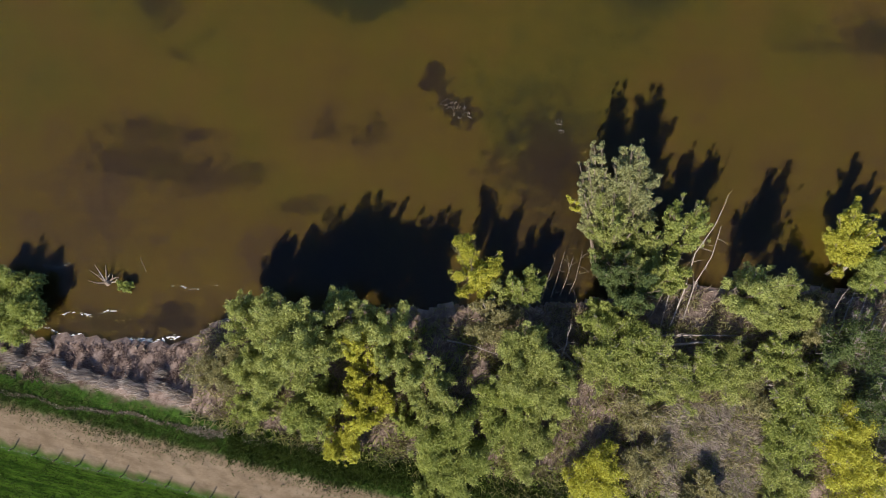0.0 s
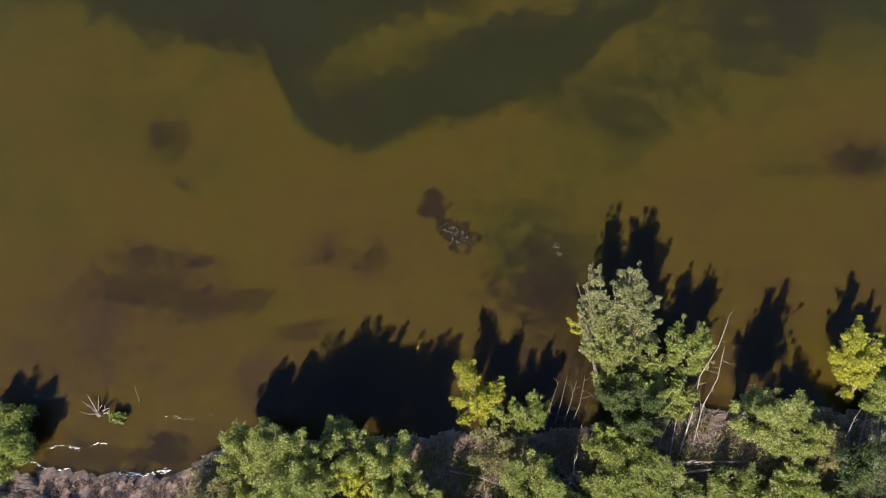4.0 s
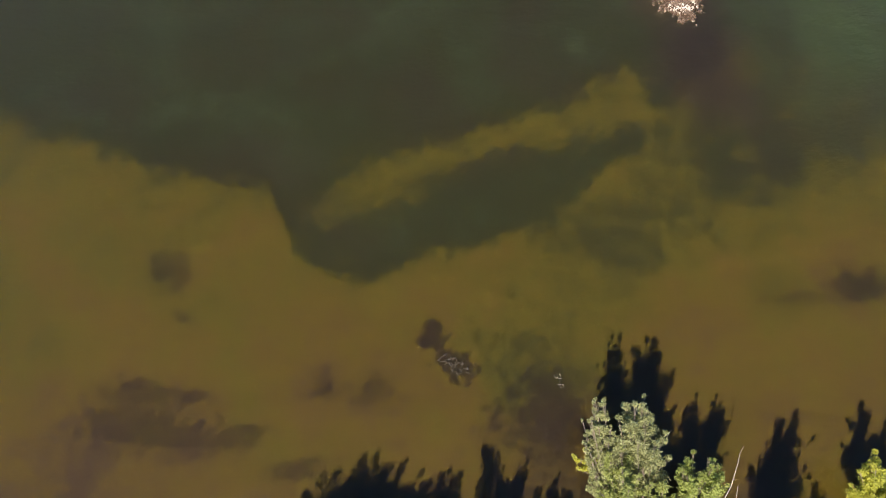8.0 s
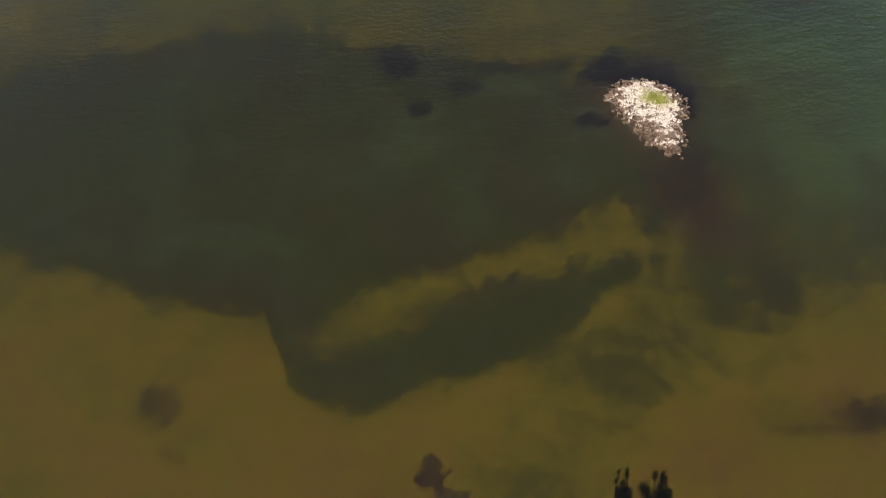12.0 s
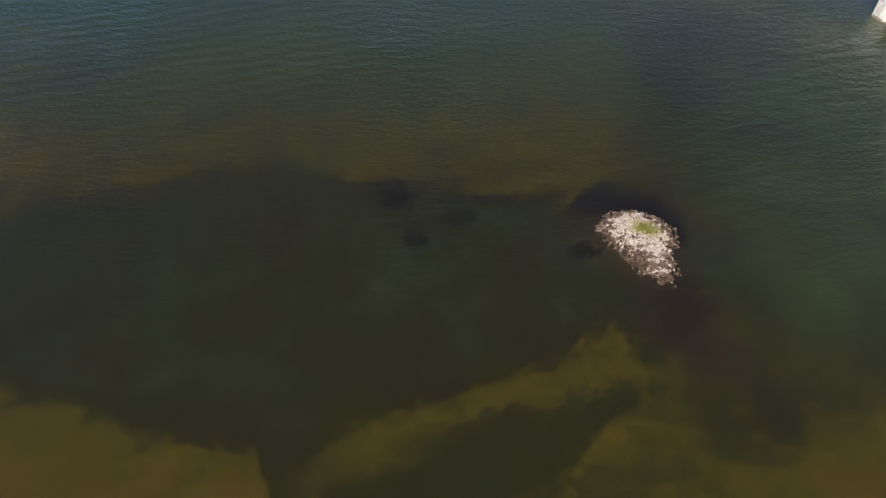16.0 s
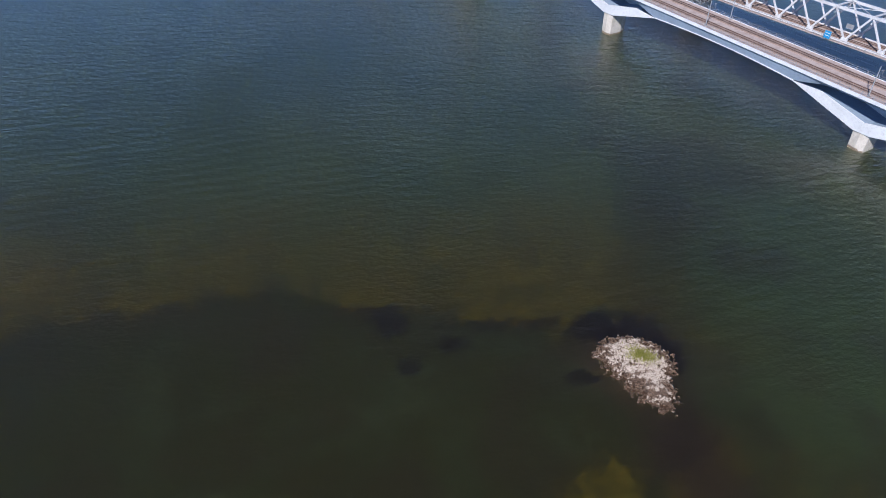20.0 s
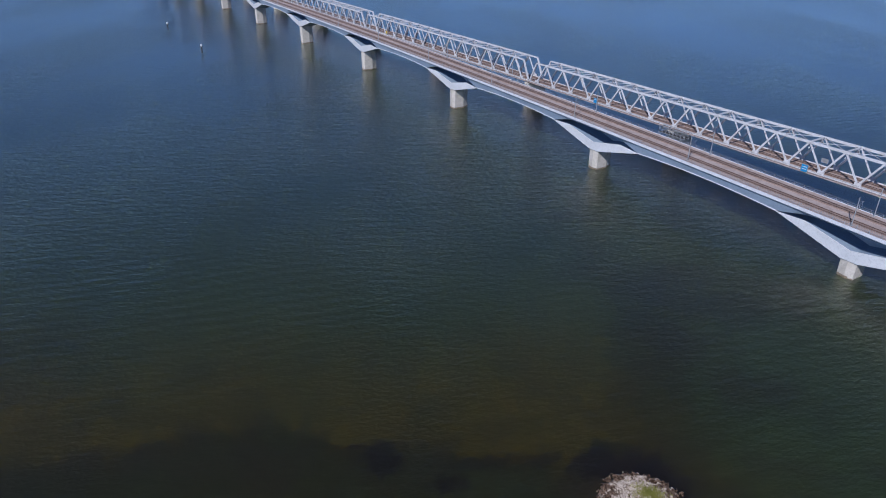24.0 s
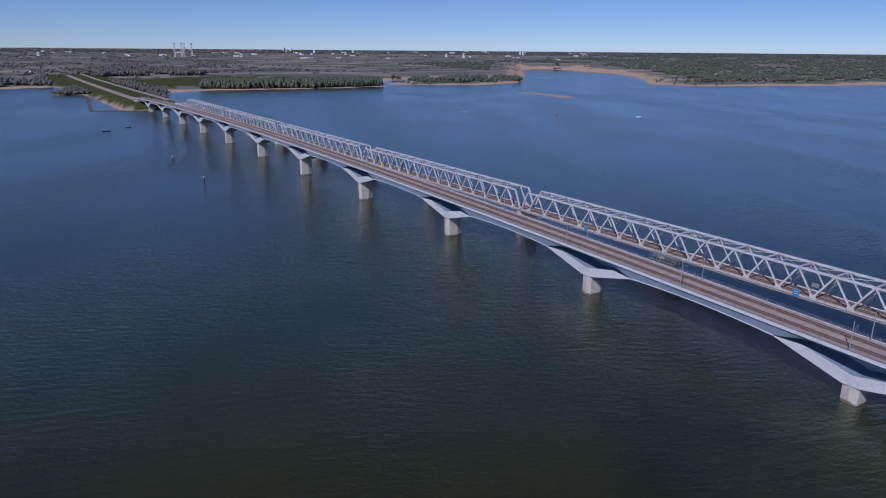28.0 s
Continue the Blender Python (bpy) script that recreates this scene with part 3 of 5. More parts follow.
def prism(bm, low, high):
    """A solid between two loops of equally many points."""
    a, b = [bm.verts.new(p) for p in low], [bm.verts.new(p) for p in high]
    bm.faces.new(a[::-1]), bm.faces.new(b)
    for i in range(len(a)):
        j = (i + 1) % len(a)
        bm.faces.new((a[i], a[j], b[j], b[i]))
    return bm


def box(bm, x0, x1, y0, y1, z0, z1):
    return prism(bm, [(x0, y0, z0), (x1, y0, z0), (x1, y1, z0), (x0, y1, z0)], [(x0, y0, z1), (x1, y0, z1), (x1, y1, z1), (x0, y1, z1)])


def beam(bm, p, q, w, h=None):
    """A straight bar of w x h from p to q, its height kept upright."""
    p, q, h = Vector(p), Vector(q), h or w
    d = (q - p).normalized()
    side = d.cross(Vector((0, 0, 1)))
    side = side.normalized() if side.length > 1e-3 else Vector((1, 0, 0))
    up = side.cross(d)
    c = [side * (a * w / 2) + up * (b * h / 2) for a, b in ((-1, -1), (1, -1), (1, 1), (-1, 1))]
    return prism(bm, [p + k for k in c], [q + k for k in c])


def tube(bm, pts, radii, sides=6):
    """A tapered pipe along points."""
    rings = []
    for i, (p, r) in enumerate(zip(pts, radii)):
        d = (Vector(pts[min(i + 1, len(pts) - 1)]) - Vector(pts[max(i - 1, 0)])).normalized()
        side = d.cross(Vector((0.31, 0.17, 0.93)) if abs(d.z) < 0.9 else Vector((1, 0, 0))).normalized()
        up = side.cross(d)
        rings.append([bm.verts.new(Vector(p) + (side * math.cos(k * 6.2832 / sides) + up * math.sin(k * 6.2832 / sides)) * r) for k in range(sides)])
    for a, b in zip(rings, rings[1:]):
        for k in range(sides):
            j = (k + 1) % sides
            bm.faces.new((a[k], a[j], b[j], b[k]))
    bm.faces.new(rings[0][::-1]), bm.faces.new(rings[-1])
    return bm


def ribbon(bm, ys, section):
    """A solid swept along y: section(y) gives its loop of (x, z)."""
    loops = [[bm.verts.new((x, y, z)) for x, z in section(y)] for y in ys]
    for a, b in zip(loops, loops[1:]):
        for k in range(len(a)):
            j = (k + 1) % len(a)
            bm.faces.new((a[k], a[j], b[j], b[k]))
    bm.faces.new(loops[0][::-1]), bm.faces.new(loops[-1])
    return bm


def ground_at(x, y):
    return float(land(np.array([float(x)]), np.array([float(y)]))[0][0])


# ---- concrete and steel railway bridge ----
SPAN = 105.0
DECK_W, DECK_E = -3.4, 11.6          # edges of the deck
MID = (DECK_W + DECK_E) / 2


def pier_top(y):
    return 13.2 - 7.7 * ((y - 560) / 560) ** 2


def deck_top(y):
    return pier_top(np.clip(y, -260, 1300)) + 10.4


def girder_low(y):
    """Underside of the haunched girder."""
    k = abs(((y - 2.15 + SPAN / 2) % SPAN) - SPAN / 2)
    if k > 24:
        depth = 3.5 + 0.9 * ((SPAN / 2 - k) / 28.5) ** 2
    else:
        depth = float(np.interp(k, [0, 14, 24], [1.7, 1.7, 4.4]))
    return float(deck_top(y) - depth)


def build_rail_bridge():
    top = tagged(new("railway_bridge"), "long pale concrete and steel railway bridge on river piers", "bridge")
    ys = [float(v) for v in np.arange(-210, 1171, 7.5)]
    part("deck", ribbon(bmesh.new(), ys, lambda y: [(DECK_W + 0.3, deck_top(y) - 0.55), (DECK_E - 0.3, deck_top(y) - 0.55), (DECK_E - 0.3, deck_top(y)), (DECK_W + 0.3, deck_top(y))]), M_DECK, top, "brown weathered track deck")
    for side, (a, b) in (("w", (DECK_W, DECK_W + 0.45)), ("e", (DECK_E - 0.45, DECK_E))):
        part("edge_beam", ribbon(bmesh.new(), ys, lambda y: [(a, deck_top(y) - 0.75), (b, deck_top(y) - 0.75), (b, deck_top(y) + 0.12), (a, deck_top(y) + 0.12)]), M_EDGE, top, "pale edge beam")
    gy = [float(v) for v in np.arange(-210, 1171, 3.5)]
    part("girder", ribbon(bmesh.new(), gy, lambda y: [(DECK_W + 1.3, girder_low(y)), (DECK_E - 1.3, girder_low(y)), (DECK_E - 0.5, deck_top(y) - 0.56), (DECK_W + 0.5, deck_top(y) - 0.56)]), M_GIRDER, top, "blue-grey haunched box girder")
    for a, b in ((DECK_W + 1.12, DECK_W + 1.6), (DECK_E - 1.6, DECK_E - 1.12)):
        for k in range(-1, 10):
            fy = [float(v) for v in np.linspace(k * SPAN + 26.2, k * SPAN + 83.2, 13)]
            part("flange", ribbon(bmesh.new(), fy, lambda y: [(a, girder_low(y) - 0.06), (b, girder_low(y) - 0.06), (b, girder_low(y) + 0.2), (a, girder_low(y) + 0.2)]), M_WHITE, top, "white bottom flange")
    for x0 in (1.0, 7.2):
        part("track_slab", ribbon(bmesh.new(), ys, lambda y: [(x0 - 1.5, deck_top(y)), (x0 + 1.5, deck_top(y)), (x0 + 1.4, deck_top(y) + 0.22), (x0 - 1.4, deck_top(y) + 0.22)]), M_TRACK, top, "dark track slab")
        for dx in (-0.72, 0.72):
            part("rail", ribbon(bmesh.new(), ys, lambda y: [(x0 + dx - 0.09, deck_top(y) + 0.2), (x0 + dx + 0.09, deck_top(y) + 0.2), (x0 + dx + 0.07, deck_top(y) + 0.42), (x0 + dx - 0.07, deck_top(y) + 0.42)]), M_RAIL, top)
    # railings along both edges
    for x0 in (DECK_W + 0.55, DECK_E - 0.55):
        for h in (0.62, 1.15):
            part("handrail", ribbon(bmesh.new(), ys, lambda y: [(x0 - 0.04, deck_top(y) + h), (x0 + 0.04, deck_top(y) + h), (x0 + 0.04, deck_top(y) + h + 0.07), (x0 - 0.04, deck_top(y) + h + 0.07)]), M_GALV, top)
        one = None
        for y in np.arange(-40, 420, 3.5):
            if one is None:
                one = part("railing_post", box(bmesh.new(), -0.06, 0.06, -0.06, 0.06, 0, 1.2), M_GALV, top)
                one.matrix_local = pose(x0, y, deck_top(y))
            else:
                share("railing_post", one, top, pose(x0, y, float(deck_top(y))))
    # piers with their spread steel brackets
    for k in range(-1, 11):
        y, h = k * SPAN, float(pier_top(k * SPAN))
        py = y + 2.15
        plan = [(-0.5, -2.2), (4.8, -2.2), (8.2, -0.9), (8.2, 0.9), (4.8, 2.2), (-0.5, 2.2), (-1.0, 0.0)]
        hp = h - 0.1
        p = part("pier", prism(bmesh.new(), [(a, py + b, -5) for a, b in plan], [(a * 1.0 - 0.15, py + b * 1.12, hp) for a, b in plan]), M_CONCRETE, top, "weathered concrete river pier")
        part("footing", prism(bmesh.new(), [(a + (a - 3.7) * 0.02, py + b * 1.05, -5) for a, b in plan], [(a + (a - 3.7) * 0.02, py + b * 1.05, 0.6) for a, b in plan]), M_WETCON, p, "wet stained pier foot")
        for s in (-1, 1):
            tip = py + s * 24.0
            low, up = girder_low(tip), float(deck_top(py + s * 14.5)) - 4.3
            bm = bmesh.new()
            # outer plates lean outward; the arm tapers into the girder
            near = [(-1.3, py, h - 0.15), (-1.3, py + s * 2.5, h - 0.15), (-2.35, tip, low - 0.04), (-2.4, py + s * 14.5, up + 0.5), (-2.0, py, h + 3.3)]
            far = [(9.5, py, h - 0.15), (9.5, py + s * 2.5, h - 0.15), (10.55, tip, low - 0.04), (10.6, py + s * 14.5, up + 0.5), (10.2, py, h + 3.3)]
            for skin in (0, 1):
                rest = [tuple(p[j] + (q[j] - p[j]) * (0.03 if skin == 0 else 0.97) for j in range(3)) for p, q in zip(near, far)]
                lo, hi = (near, rest) if skin == 0 else (rest, far)
                part("bracket", prism(bmesh.new(), lo, hi), M_WHITE, top, "white spreading steel bracket")
            sunk = [(p[0], p[1], p[2] - (1.5 if j > 2 else 0)) for j, p in enumerate(near)]
            sunk2 = [(p[0], p[1], p[2] - (1.5 if j > 2 else 0)) for j, p in enumerate(far)]
            mid = [[tuple(p[j] + (q[j] - p[j]) * f for j in range(3)) for p, q in zip(sunk, sunk2)] for f in (0.031, 0.969)]
            part("bracket_trough", prism(bm, mid[0], mid[1]), M_GIRDER, top, "blue-grey bracket floor")


build_rail_bridge()


def build_masts():
    """Overhead line masts in pairs along the deck."""
    mast = tagged(new("catenary_mast"), "slim grey overhead line mast on the bridge edge", "mast", "overhead line masts")
    part("pole", tube(bmesh.new(), [(0, 0, 0), (0, 0, 8.8)], [0.17, 0.12], 8), M_GALV, mast)
    part("base", box(bmesh.new(), -0.3, 0.3, -0.3, 0.3, 0, 0.3), M_GALV, mast)
    arm = part("cantilever", beam(bmesh.new(), (0, 0, 7.6), (2.9, 0, 6.9), 0.1), M_GALV, mast)
    part("brace", beam(bmesh.new(), (0, 0, 5.9), (2.7, 0, 6.9), 0.09), M_GALV, arm)
    part("steady_arm", beam(bmesh.new(), (2.6, 0, 6.9), (2.7, 0, 5.6), 0.07), M_GALV, arm)
    rows = [y for y in np.arange(4 - 57.6 * 2, 1150, 57.6)]
    mast.matrix_basis = pose(DECK_W + 1.5, rows[0], deck_top(rows[0]))
    for y in rows[1:]:
        copy_thing(mast, pose(DECK_W + 1.5, y, deck_top(y)))
    for y in rows:
        copy_thing(mast, pose(DECK_E - 1.5, y, deck_top(y), 0, 0, 180))
    for x0 in (1.0, 7.2):
        for h in (5.6, 7.0):
            bm = ribbon(bmesh.new(), [float(v) for v in np.arange(-110, 1150, 14.4)], lambda y: [(x0 - 0.02, deck_top(y) + h), (x0 + 0.02, deck_top(y) + h), (x0, deck_top(y) + h + 0.035)])
            tagged(part("overhead_wire", bm, M_DARKSTEEL), "thin dark overhead contact wire above the track", "wire")


build_masts()


# ---- steel truss bridge behind it ----
TW, TE, TZ = 46.0, 55.8, 10.0        # truss planes and the level of their feet
PANEL, LENGTH = 13.34, 200.0


def build_truss():
    t = tagged(new("truss_span"), "grey steel lattice truss span of the railway bridge", "truss bridge", "truss spans")
    feet = [6.6 + PANEL * k for k in range(15)]
    tops = [(a + b) / 2 for a, b in zip(feet, feet[1:])]
    H = 10.3
    for x in (TW, TE):
        part("bottom_chord", box(bmesh.new(), x - 0.35, x + 0.35, 0.6, LENGTH - 0.6, TZ - 0.45, TZ + 0.2), M_TRUSS, t)
        part("top_chord", box(bmesh.new(), x - 0.38, x + 0.38, tops[0] - 0.4, tops[-1] + 0.4, TZ + H - 0.42, TZ + H + 0.42), M_TRUSS, t)
        one = {}
        for k, y in enumerate(tops):
            for s, f in ((-1, feet[k]), (1, feet[k + 1])):
                if s not in one:
                    one[s] = part("diagonal", beam(bmesh.new(), (0, s * PANEL / 2, 0.4), (0, 0, H), 0.52 if s < 0 else 0.68), M_TRUSS, t)
                    one[s].matrix_local = pose(x, y, TZ)
                else:
                    share("diagonal", one[s], t, pose(x, y, TZ))
        for end, y0, y1 in ((0, 0.8, tops[0]), (1, LENGTH - 0.8, tops[-1])):
            part("end_post", beam(bmesh.new(), (x, feet[0] - 6.0 if not end else feet[-1] + 6.0, TZ + 0.3), (x, feet[0] - 1.2 if not end else feet[-1] + 1.2, TZ + H - 0.3), 0.75), M_TRUSS, t)
            part("end_chord", beam(bmesh.new(), (x, feet[0] - 1.2 if not end else feet[-1] + 1.2, TZ + H - 0.1), (x, y1, TZ + H), 0.7), M_TRUSS, t)
        for y in feet:
            part("gusset", box(bmesh.new(), x - 0.42, x + 0.42, y - 1.1, y + 1.1, TZ + 0.1, TZ + 1.25), M_TRUSS, t, "pale gusset plate")
    for k, y in enumerate(tops):
        part("portal_strut", beam(bmesh.new(), (TW, y, TZ + H + 0.2), (TE, y, TZ + H + 0.2), 0.4, 0.5), M_TRUSS, t)
        for x, s in ((TW, 1), (TE, -1)):
            part("sway_brace", beam(bmesh.new(), (x, y, TZ + H - 2.4), (x + s * 2.4, y, TZ + H - 0.1), 0.26), M_TRUSS, t)
        if k + 1 < len(tops):
            part("top_lateral", beam(bmesh.new(), (TW, y, TZ + H + 0.1), ((TW + TE) / 2, (y + tops[k + 1]) / 2, TZ + H + 0.1), 0.17), M_TRUSS, t)
            part("top_lateral", beam(bmesh.new(), (TE, y, TZ + H + 0.1), (TW, tops[k + 1], TZ + H + 0.1), 0.17), M_TRUSS, t)
            part("top_lateral", beam(bmesh.new(), ((TW + TE) / 2, (y + tops[k + 1]) / 2, TZ + H + 0.1), (TE, tops[k + 1], TZ + H + 0.1), 0.17), M_TRUSS, t)
    part("deck", box(bmesh.new(), TW + 0.4, TE - 0.4, 0.3, LENGTH - 0.3, TZ - 1.0, TZ - 0.15), M_DECK, t, "brown timber and ballast deck")
    for x0 in (TW + 2.9, TE - 2.9):
        part("track_bed", box(bmesh.new(), x0 - 1.35, x0 + 1.35, 0.2, LENGTH - 0.2, TZ - 0.15, TZ + 0.02), M_TRACK, t)
        for dx in (-0.72, 0.72):
            part("rail", box(bmesh.new(), x0 + dx - 0.08, x0 + dx + 0.08, 0.2, LENGTH - 0.2, TZ + 0.02, TZ + 0.2), M_RAIL, t)
    part("walkway", box(bmesh.new(), TW - 1.9, TW - 0.36, 0.3, LENGTH - 0.3, TZ - 0.5, TZ - 0.3), M_DECK, t, "narrow brown maintenance walkway")
    for h in (0.5, 1.0):
        part("handrail", box(bmesh.new(), TW - 1.9, TW - 1.82, 0.3, LENGTH - 0.3, TZ - 0.3 + h, TZ - 0.22 + h), M_GALV, t)
    one = None
    for y in np.arange(1.0, LENGTH, 3.3):
        if one is None:
            one = part("railing_post", box(bmesh.new(), -0.05, 0.05, -0.05, 0.05, 0, 1.1), M_GALV, t)
            one.matrix_local = pose(TW - 1.86, y, TZ - 0.3)
        else:
            share("railing_post", one, t, pose(TW - 1.86, y, TZ - 0.3))
    t.matrix_basis = pose(0, 7.0, 0)
    for k in (-1, 1, 2, 3, 4):
        copy_thing(t, pose(0, 7.0 + 200.2 * k, 0))
    pier = tagged(new("truss_pier"), "dark masonry river pier under the truss spans", "bridge pier", "truss piers")
    part("shaft", prism(bmesh.new(), [(TW - 1.5, -1.9, -5), (TE + 1.5, -1.9, -5), (TE + 3, 0, -5), (TE + 1.5, 1.9, -5), (TW - 1.5, 1.9, -5), (TW - 3, 0, -5)],
                        [(TW - 1, -1.5, 8.2), (TE + 1, -1.5, 8.2), (TE + 2.2, 0, 8.2), (TE + 1, 1.5, 8.2), (TW - 1, 1.5, 8.2), (TW - 2.2, 0, 8.2)]), M_CONCRETE, pier)
    part("cap", box(bmesh.new(), TW - 1.6, TE + 1.6, -1.7, 1.7, 8.2, 9.0), M_CONCRETE, pier)
    pier.matrix_basis = pose(0, 7, 0)
    for k in range(-2, 11):
        if k:
            copy_thing(pier, pose(0, 7 + 100.1 * k, 0))


build_truss()


# ---- trees of the bank ----
def leaf_cloud(rng, blobs, count, size, flat=0.34):
    """Leaf blades scattered through ellipsoid clumps, thicker towards their skins. Gives verts and quads."""
    vol = np.array([b[3] * b[4] for b in blobs])
    pick = rng.choice(len(blobs), count, p=vol / vol.sum())
    B = np.array([b[:6] for b in blobs])[pick]
    d = rng.normal(size=(count, 3))
    d /= np.linalg.norm(d, axis=1)[:, None]
    r = rng.uniform(0.1, 1.0, count) ** 0.5 * (1 + 0.3 * np.sin(d[:, 0] * 5 + pick) * np.sin(d[:, 1] * 6 + 2 * pick) + np.abs(rng.normal(0, 0.22, count)))
    c = B[:, :3] + d * r[:, None] * B[:, 3:6]
    # blades droop outward from the clump's middle
    ax = d + rng.normal(0, 0.55, (count, 3)) + [0, 0, -0.15]
    ax /= np.linalg.norm(ax, axis=1)[:, None]
    sd = np.cross(ax, rng.normal(size=(count, 3)))
    sd /= np.linalg.norm(sd, axis=1)[:, None] + 1e-9
    ln = size * rng.uniform(0.6, 1.4, count)[:, None]
    wd = ln * flat * 0.5
    v = np.stack([c - ax * ln / 2 - sd * wd, c - ax * ln / 2 + sd * wd, c + ax * ln / 2], 1).reshape(-1, 3)
    return v, np.arange(count * 3).reshape(-1, 3)


TREE_SEED = [100]


def tree(name, u, v, radius, height, leaf, label, lean=(0, 0), clumps=9, leaves=2600, size=0.30, stems=2, spread=1.0, bare=0.0, category="tree", low=0.42):
    """A riverside tree: tapered stems with limbs up to its clumps, and a crown of leaf blades. lean: how far the crown hangs off the foot."""
    TREE_SEED[0] += 1
    tall, height = height, height * 0.74
    k = (1 - 0.0072 * height) / (1 - 0.0072 * tall)
    u, v, radius = u * k, v * k, radius * k
    lean = (lean[0] * k, lean[1] * k)
    if u > 17 and v < -11:
        leaves, bare = leaves * 0.55, max(bare, 0.5)
    rng = np.random.RandomState(TREE_SEED[0])
    x, y = world_of(u - lean[0], v - lean[1])
    cx, cy = world_of(u, v)
    z = max(ground_at(x, y), -0.4)
    top = tagged(new(name), label, category, "bank trees" if category == "tree" else "bank shrubs")
    top.matrix_basis = pose(x, y, z)
    dx, dy = cx - x, cy - y
    blobs = []
    for k in range(int(clumps * 2.9)):
        # a plume of shoots: small clumps strung out from the limb's fork to a pointed tip
        a, q = rng.uniform(0, 6.283), math.sqrt(rng.uniform(0.02, 1)) * 0.98 * spread
        hz = height * (low + (1.04 - low) * rng.uniform(0.0, 1.0) ** 0.7 * (1 - 0.4 * q * q))
        wide = radius * rng.uniform(0.13, 0.24)
        for j, f in enumerate((1.0, 0.84, 0.66, 0.48)):
            g = f ** 0.8
            h2 = hz * (0.45 + 0.55 * f)
            rr = wide * (0.42, 0.72, 0.95, 0.8)[j]
            blobs.append((dx * h2 / height * 1.05 + math.cos(a) * q * radius * g + rng.normal(0, 0.07) * radius, dy * h2 / height * 1.05 + math.sin(a) * q * radius * g + rng.normal(0, 0.07) * radius,
                          h2, rr, rr, rr * rng.uniform(0.9, 1.9)))
    n = int(5.0 * leaves * radius * radius / 9.0)
    verts, quads = leaf_cloud(rng, blobs, n, size * 0.95, 0.45)
    me = mesh_from("crown", verts, quads, [leaf])
    crown = new("crown", me)
    crown.parent = top
    bm = bmesh.new()
    base = 0.05 + 0.028 * height
    for s in range(stems):
        a = rng.uniform(0, 6.283)
        fx, fy = math.cos(a) * base * 1.6 * (stems > 1), math.sin(a) * base * 1.6 * (stems > 1)
        tx, ty = dx * 0.62 + fx * 4, dy * 0.62 + fy * 4
        tube(bm, [(fx, fy, -0.5), (fx + dx * 0.1, fy + dy * 0.1, height * 0.18), (tx * 0.62, ty * 0.62, height * 0.42), (tx, ty, height * 0.72)], [base, base * 0.8, base * 0.55, base * 0.2], 6)
    part("trunk", bm, M_BARK, top)
    bm = bmesh.new()
    for b in blobs[::2]:
        p = Vector((dx * 0.3, dy * 0.3, height * 0.33))
        q = Vector(b[:3])
        m = (p + q) / 2 + Vector((rng.normal(0, 0.3), rng.normal(0, 0.3), rng.uniform(0, 0.06 * height)))
        tube(bm, [p, m, q], [base * 0.22, base * 0.12, 0.015], 5)
        for _ in range(3 + int(5 * bare)):
            e = q + Vector(rng.normal(0, 1, 3)) * b[3] * 0.75
            tube(bm, [m.lerp(q, rng.uniform(0.3, 0.9)), e], [0.035, 0.01], 4)
    part("limb", bm, M_BARK if not bare else M_DEADWOOD, top)
    return top


W_GREY = "grey-green willow leaning over the shallow water"
W_BANK = "bushy green willow on the muddy bank"
W_GOLD = "yellow-green flowering willow among grey willows"
W_SHRUB = "low olive willow shrub on the reedy bank"

tree("willow", -58.6, -6.6, 5.6, 6.9, M_GREEN, "bright green willow at the water's edge", (0, -1.0), 10, 2600)
tree("willow", -23.6, -8.4, 5.2, 12.5, M_WILLOW, W_BANK, (0.5, 1.0), 11)
tree("willow", -17.7, -9.9, 6.0, 19.0, M_WILLOW, W_BANK, (0.3, 1.5), 12)
tree("willow", -23.5, -14.3, 4.5, 10.2, M_WILLOW, W_BANK, (0, 1), 9)
tree("willow", -13.5, -7.4, 5.0, 18.5, M_WILLOW, "dark grey-green willow over the bank", (0.3, 1.8), 10)
tree("willow", -29.9, -14.3, 4.5, 6.2, M_OLIVE, "thin olive willow with bare grey shoots", (0, 0.5), 8, 1500, bare=0.5)
tree("willow", -10.1, -10.1, 2.8, 15.6, M_GOLD, W_GOLD, (0, 1.5), 6)
tree("willow", -6.5, -8.2, 4.1, 18.5, M_WILLOW, W_BANK, (0.5, 2), 8)
tree("willow", -4.5, -12.0, 3.9, 13.8, M_WILLOW, W_BANK, (0, 1), 8)
tree("willow", -10.6, -14.6, 2.8, 8.4, M_GOLD, W_GOLD, (0, 0.8), 6)
tree("willow", -10.2, -19.6, 3.8, 6.2, M_GOLD, W_GOLD, (0, 0.6), 9)
tree("willow", -5.0, -21.5, 2.6, 4.2, M_GREEN, W_SHRUB, (0, 0.4), 6, category="shrub")
tree("willow", -16.4, -20.6, 2.4, 3.8, M_GOLD, "low yellow-green willow shrub beside the path verge", (0, 0.4), 5, category="shrub")
tree("willow", -13.4, -24.6, 3.2, 5.6, M_GOLD, W_GOLD, (0, 0.3), 6)
tree("willow", -17.6, -19.0, 4.8, 6.2, M_GREEN, W_BANK, (0, 0.5), 8)
tree("willow", -25.1, -19.2, 3.6, 4.4, M_GREEN, W_SHRUB, (0, 0.3), 7, category="shrub")
tree("willow", -1.9, -16.8, 4.3, 8.7, M_WILLOW, W_BANK, (0, 1), 9)
tree("willow", 4.2, 1.1, 4.3, 10.9, M_GOLD, "yellow-green young willow standing in the shallows", (0, 5.0), 9, 2000, stems=1)
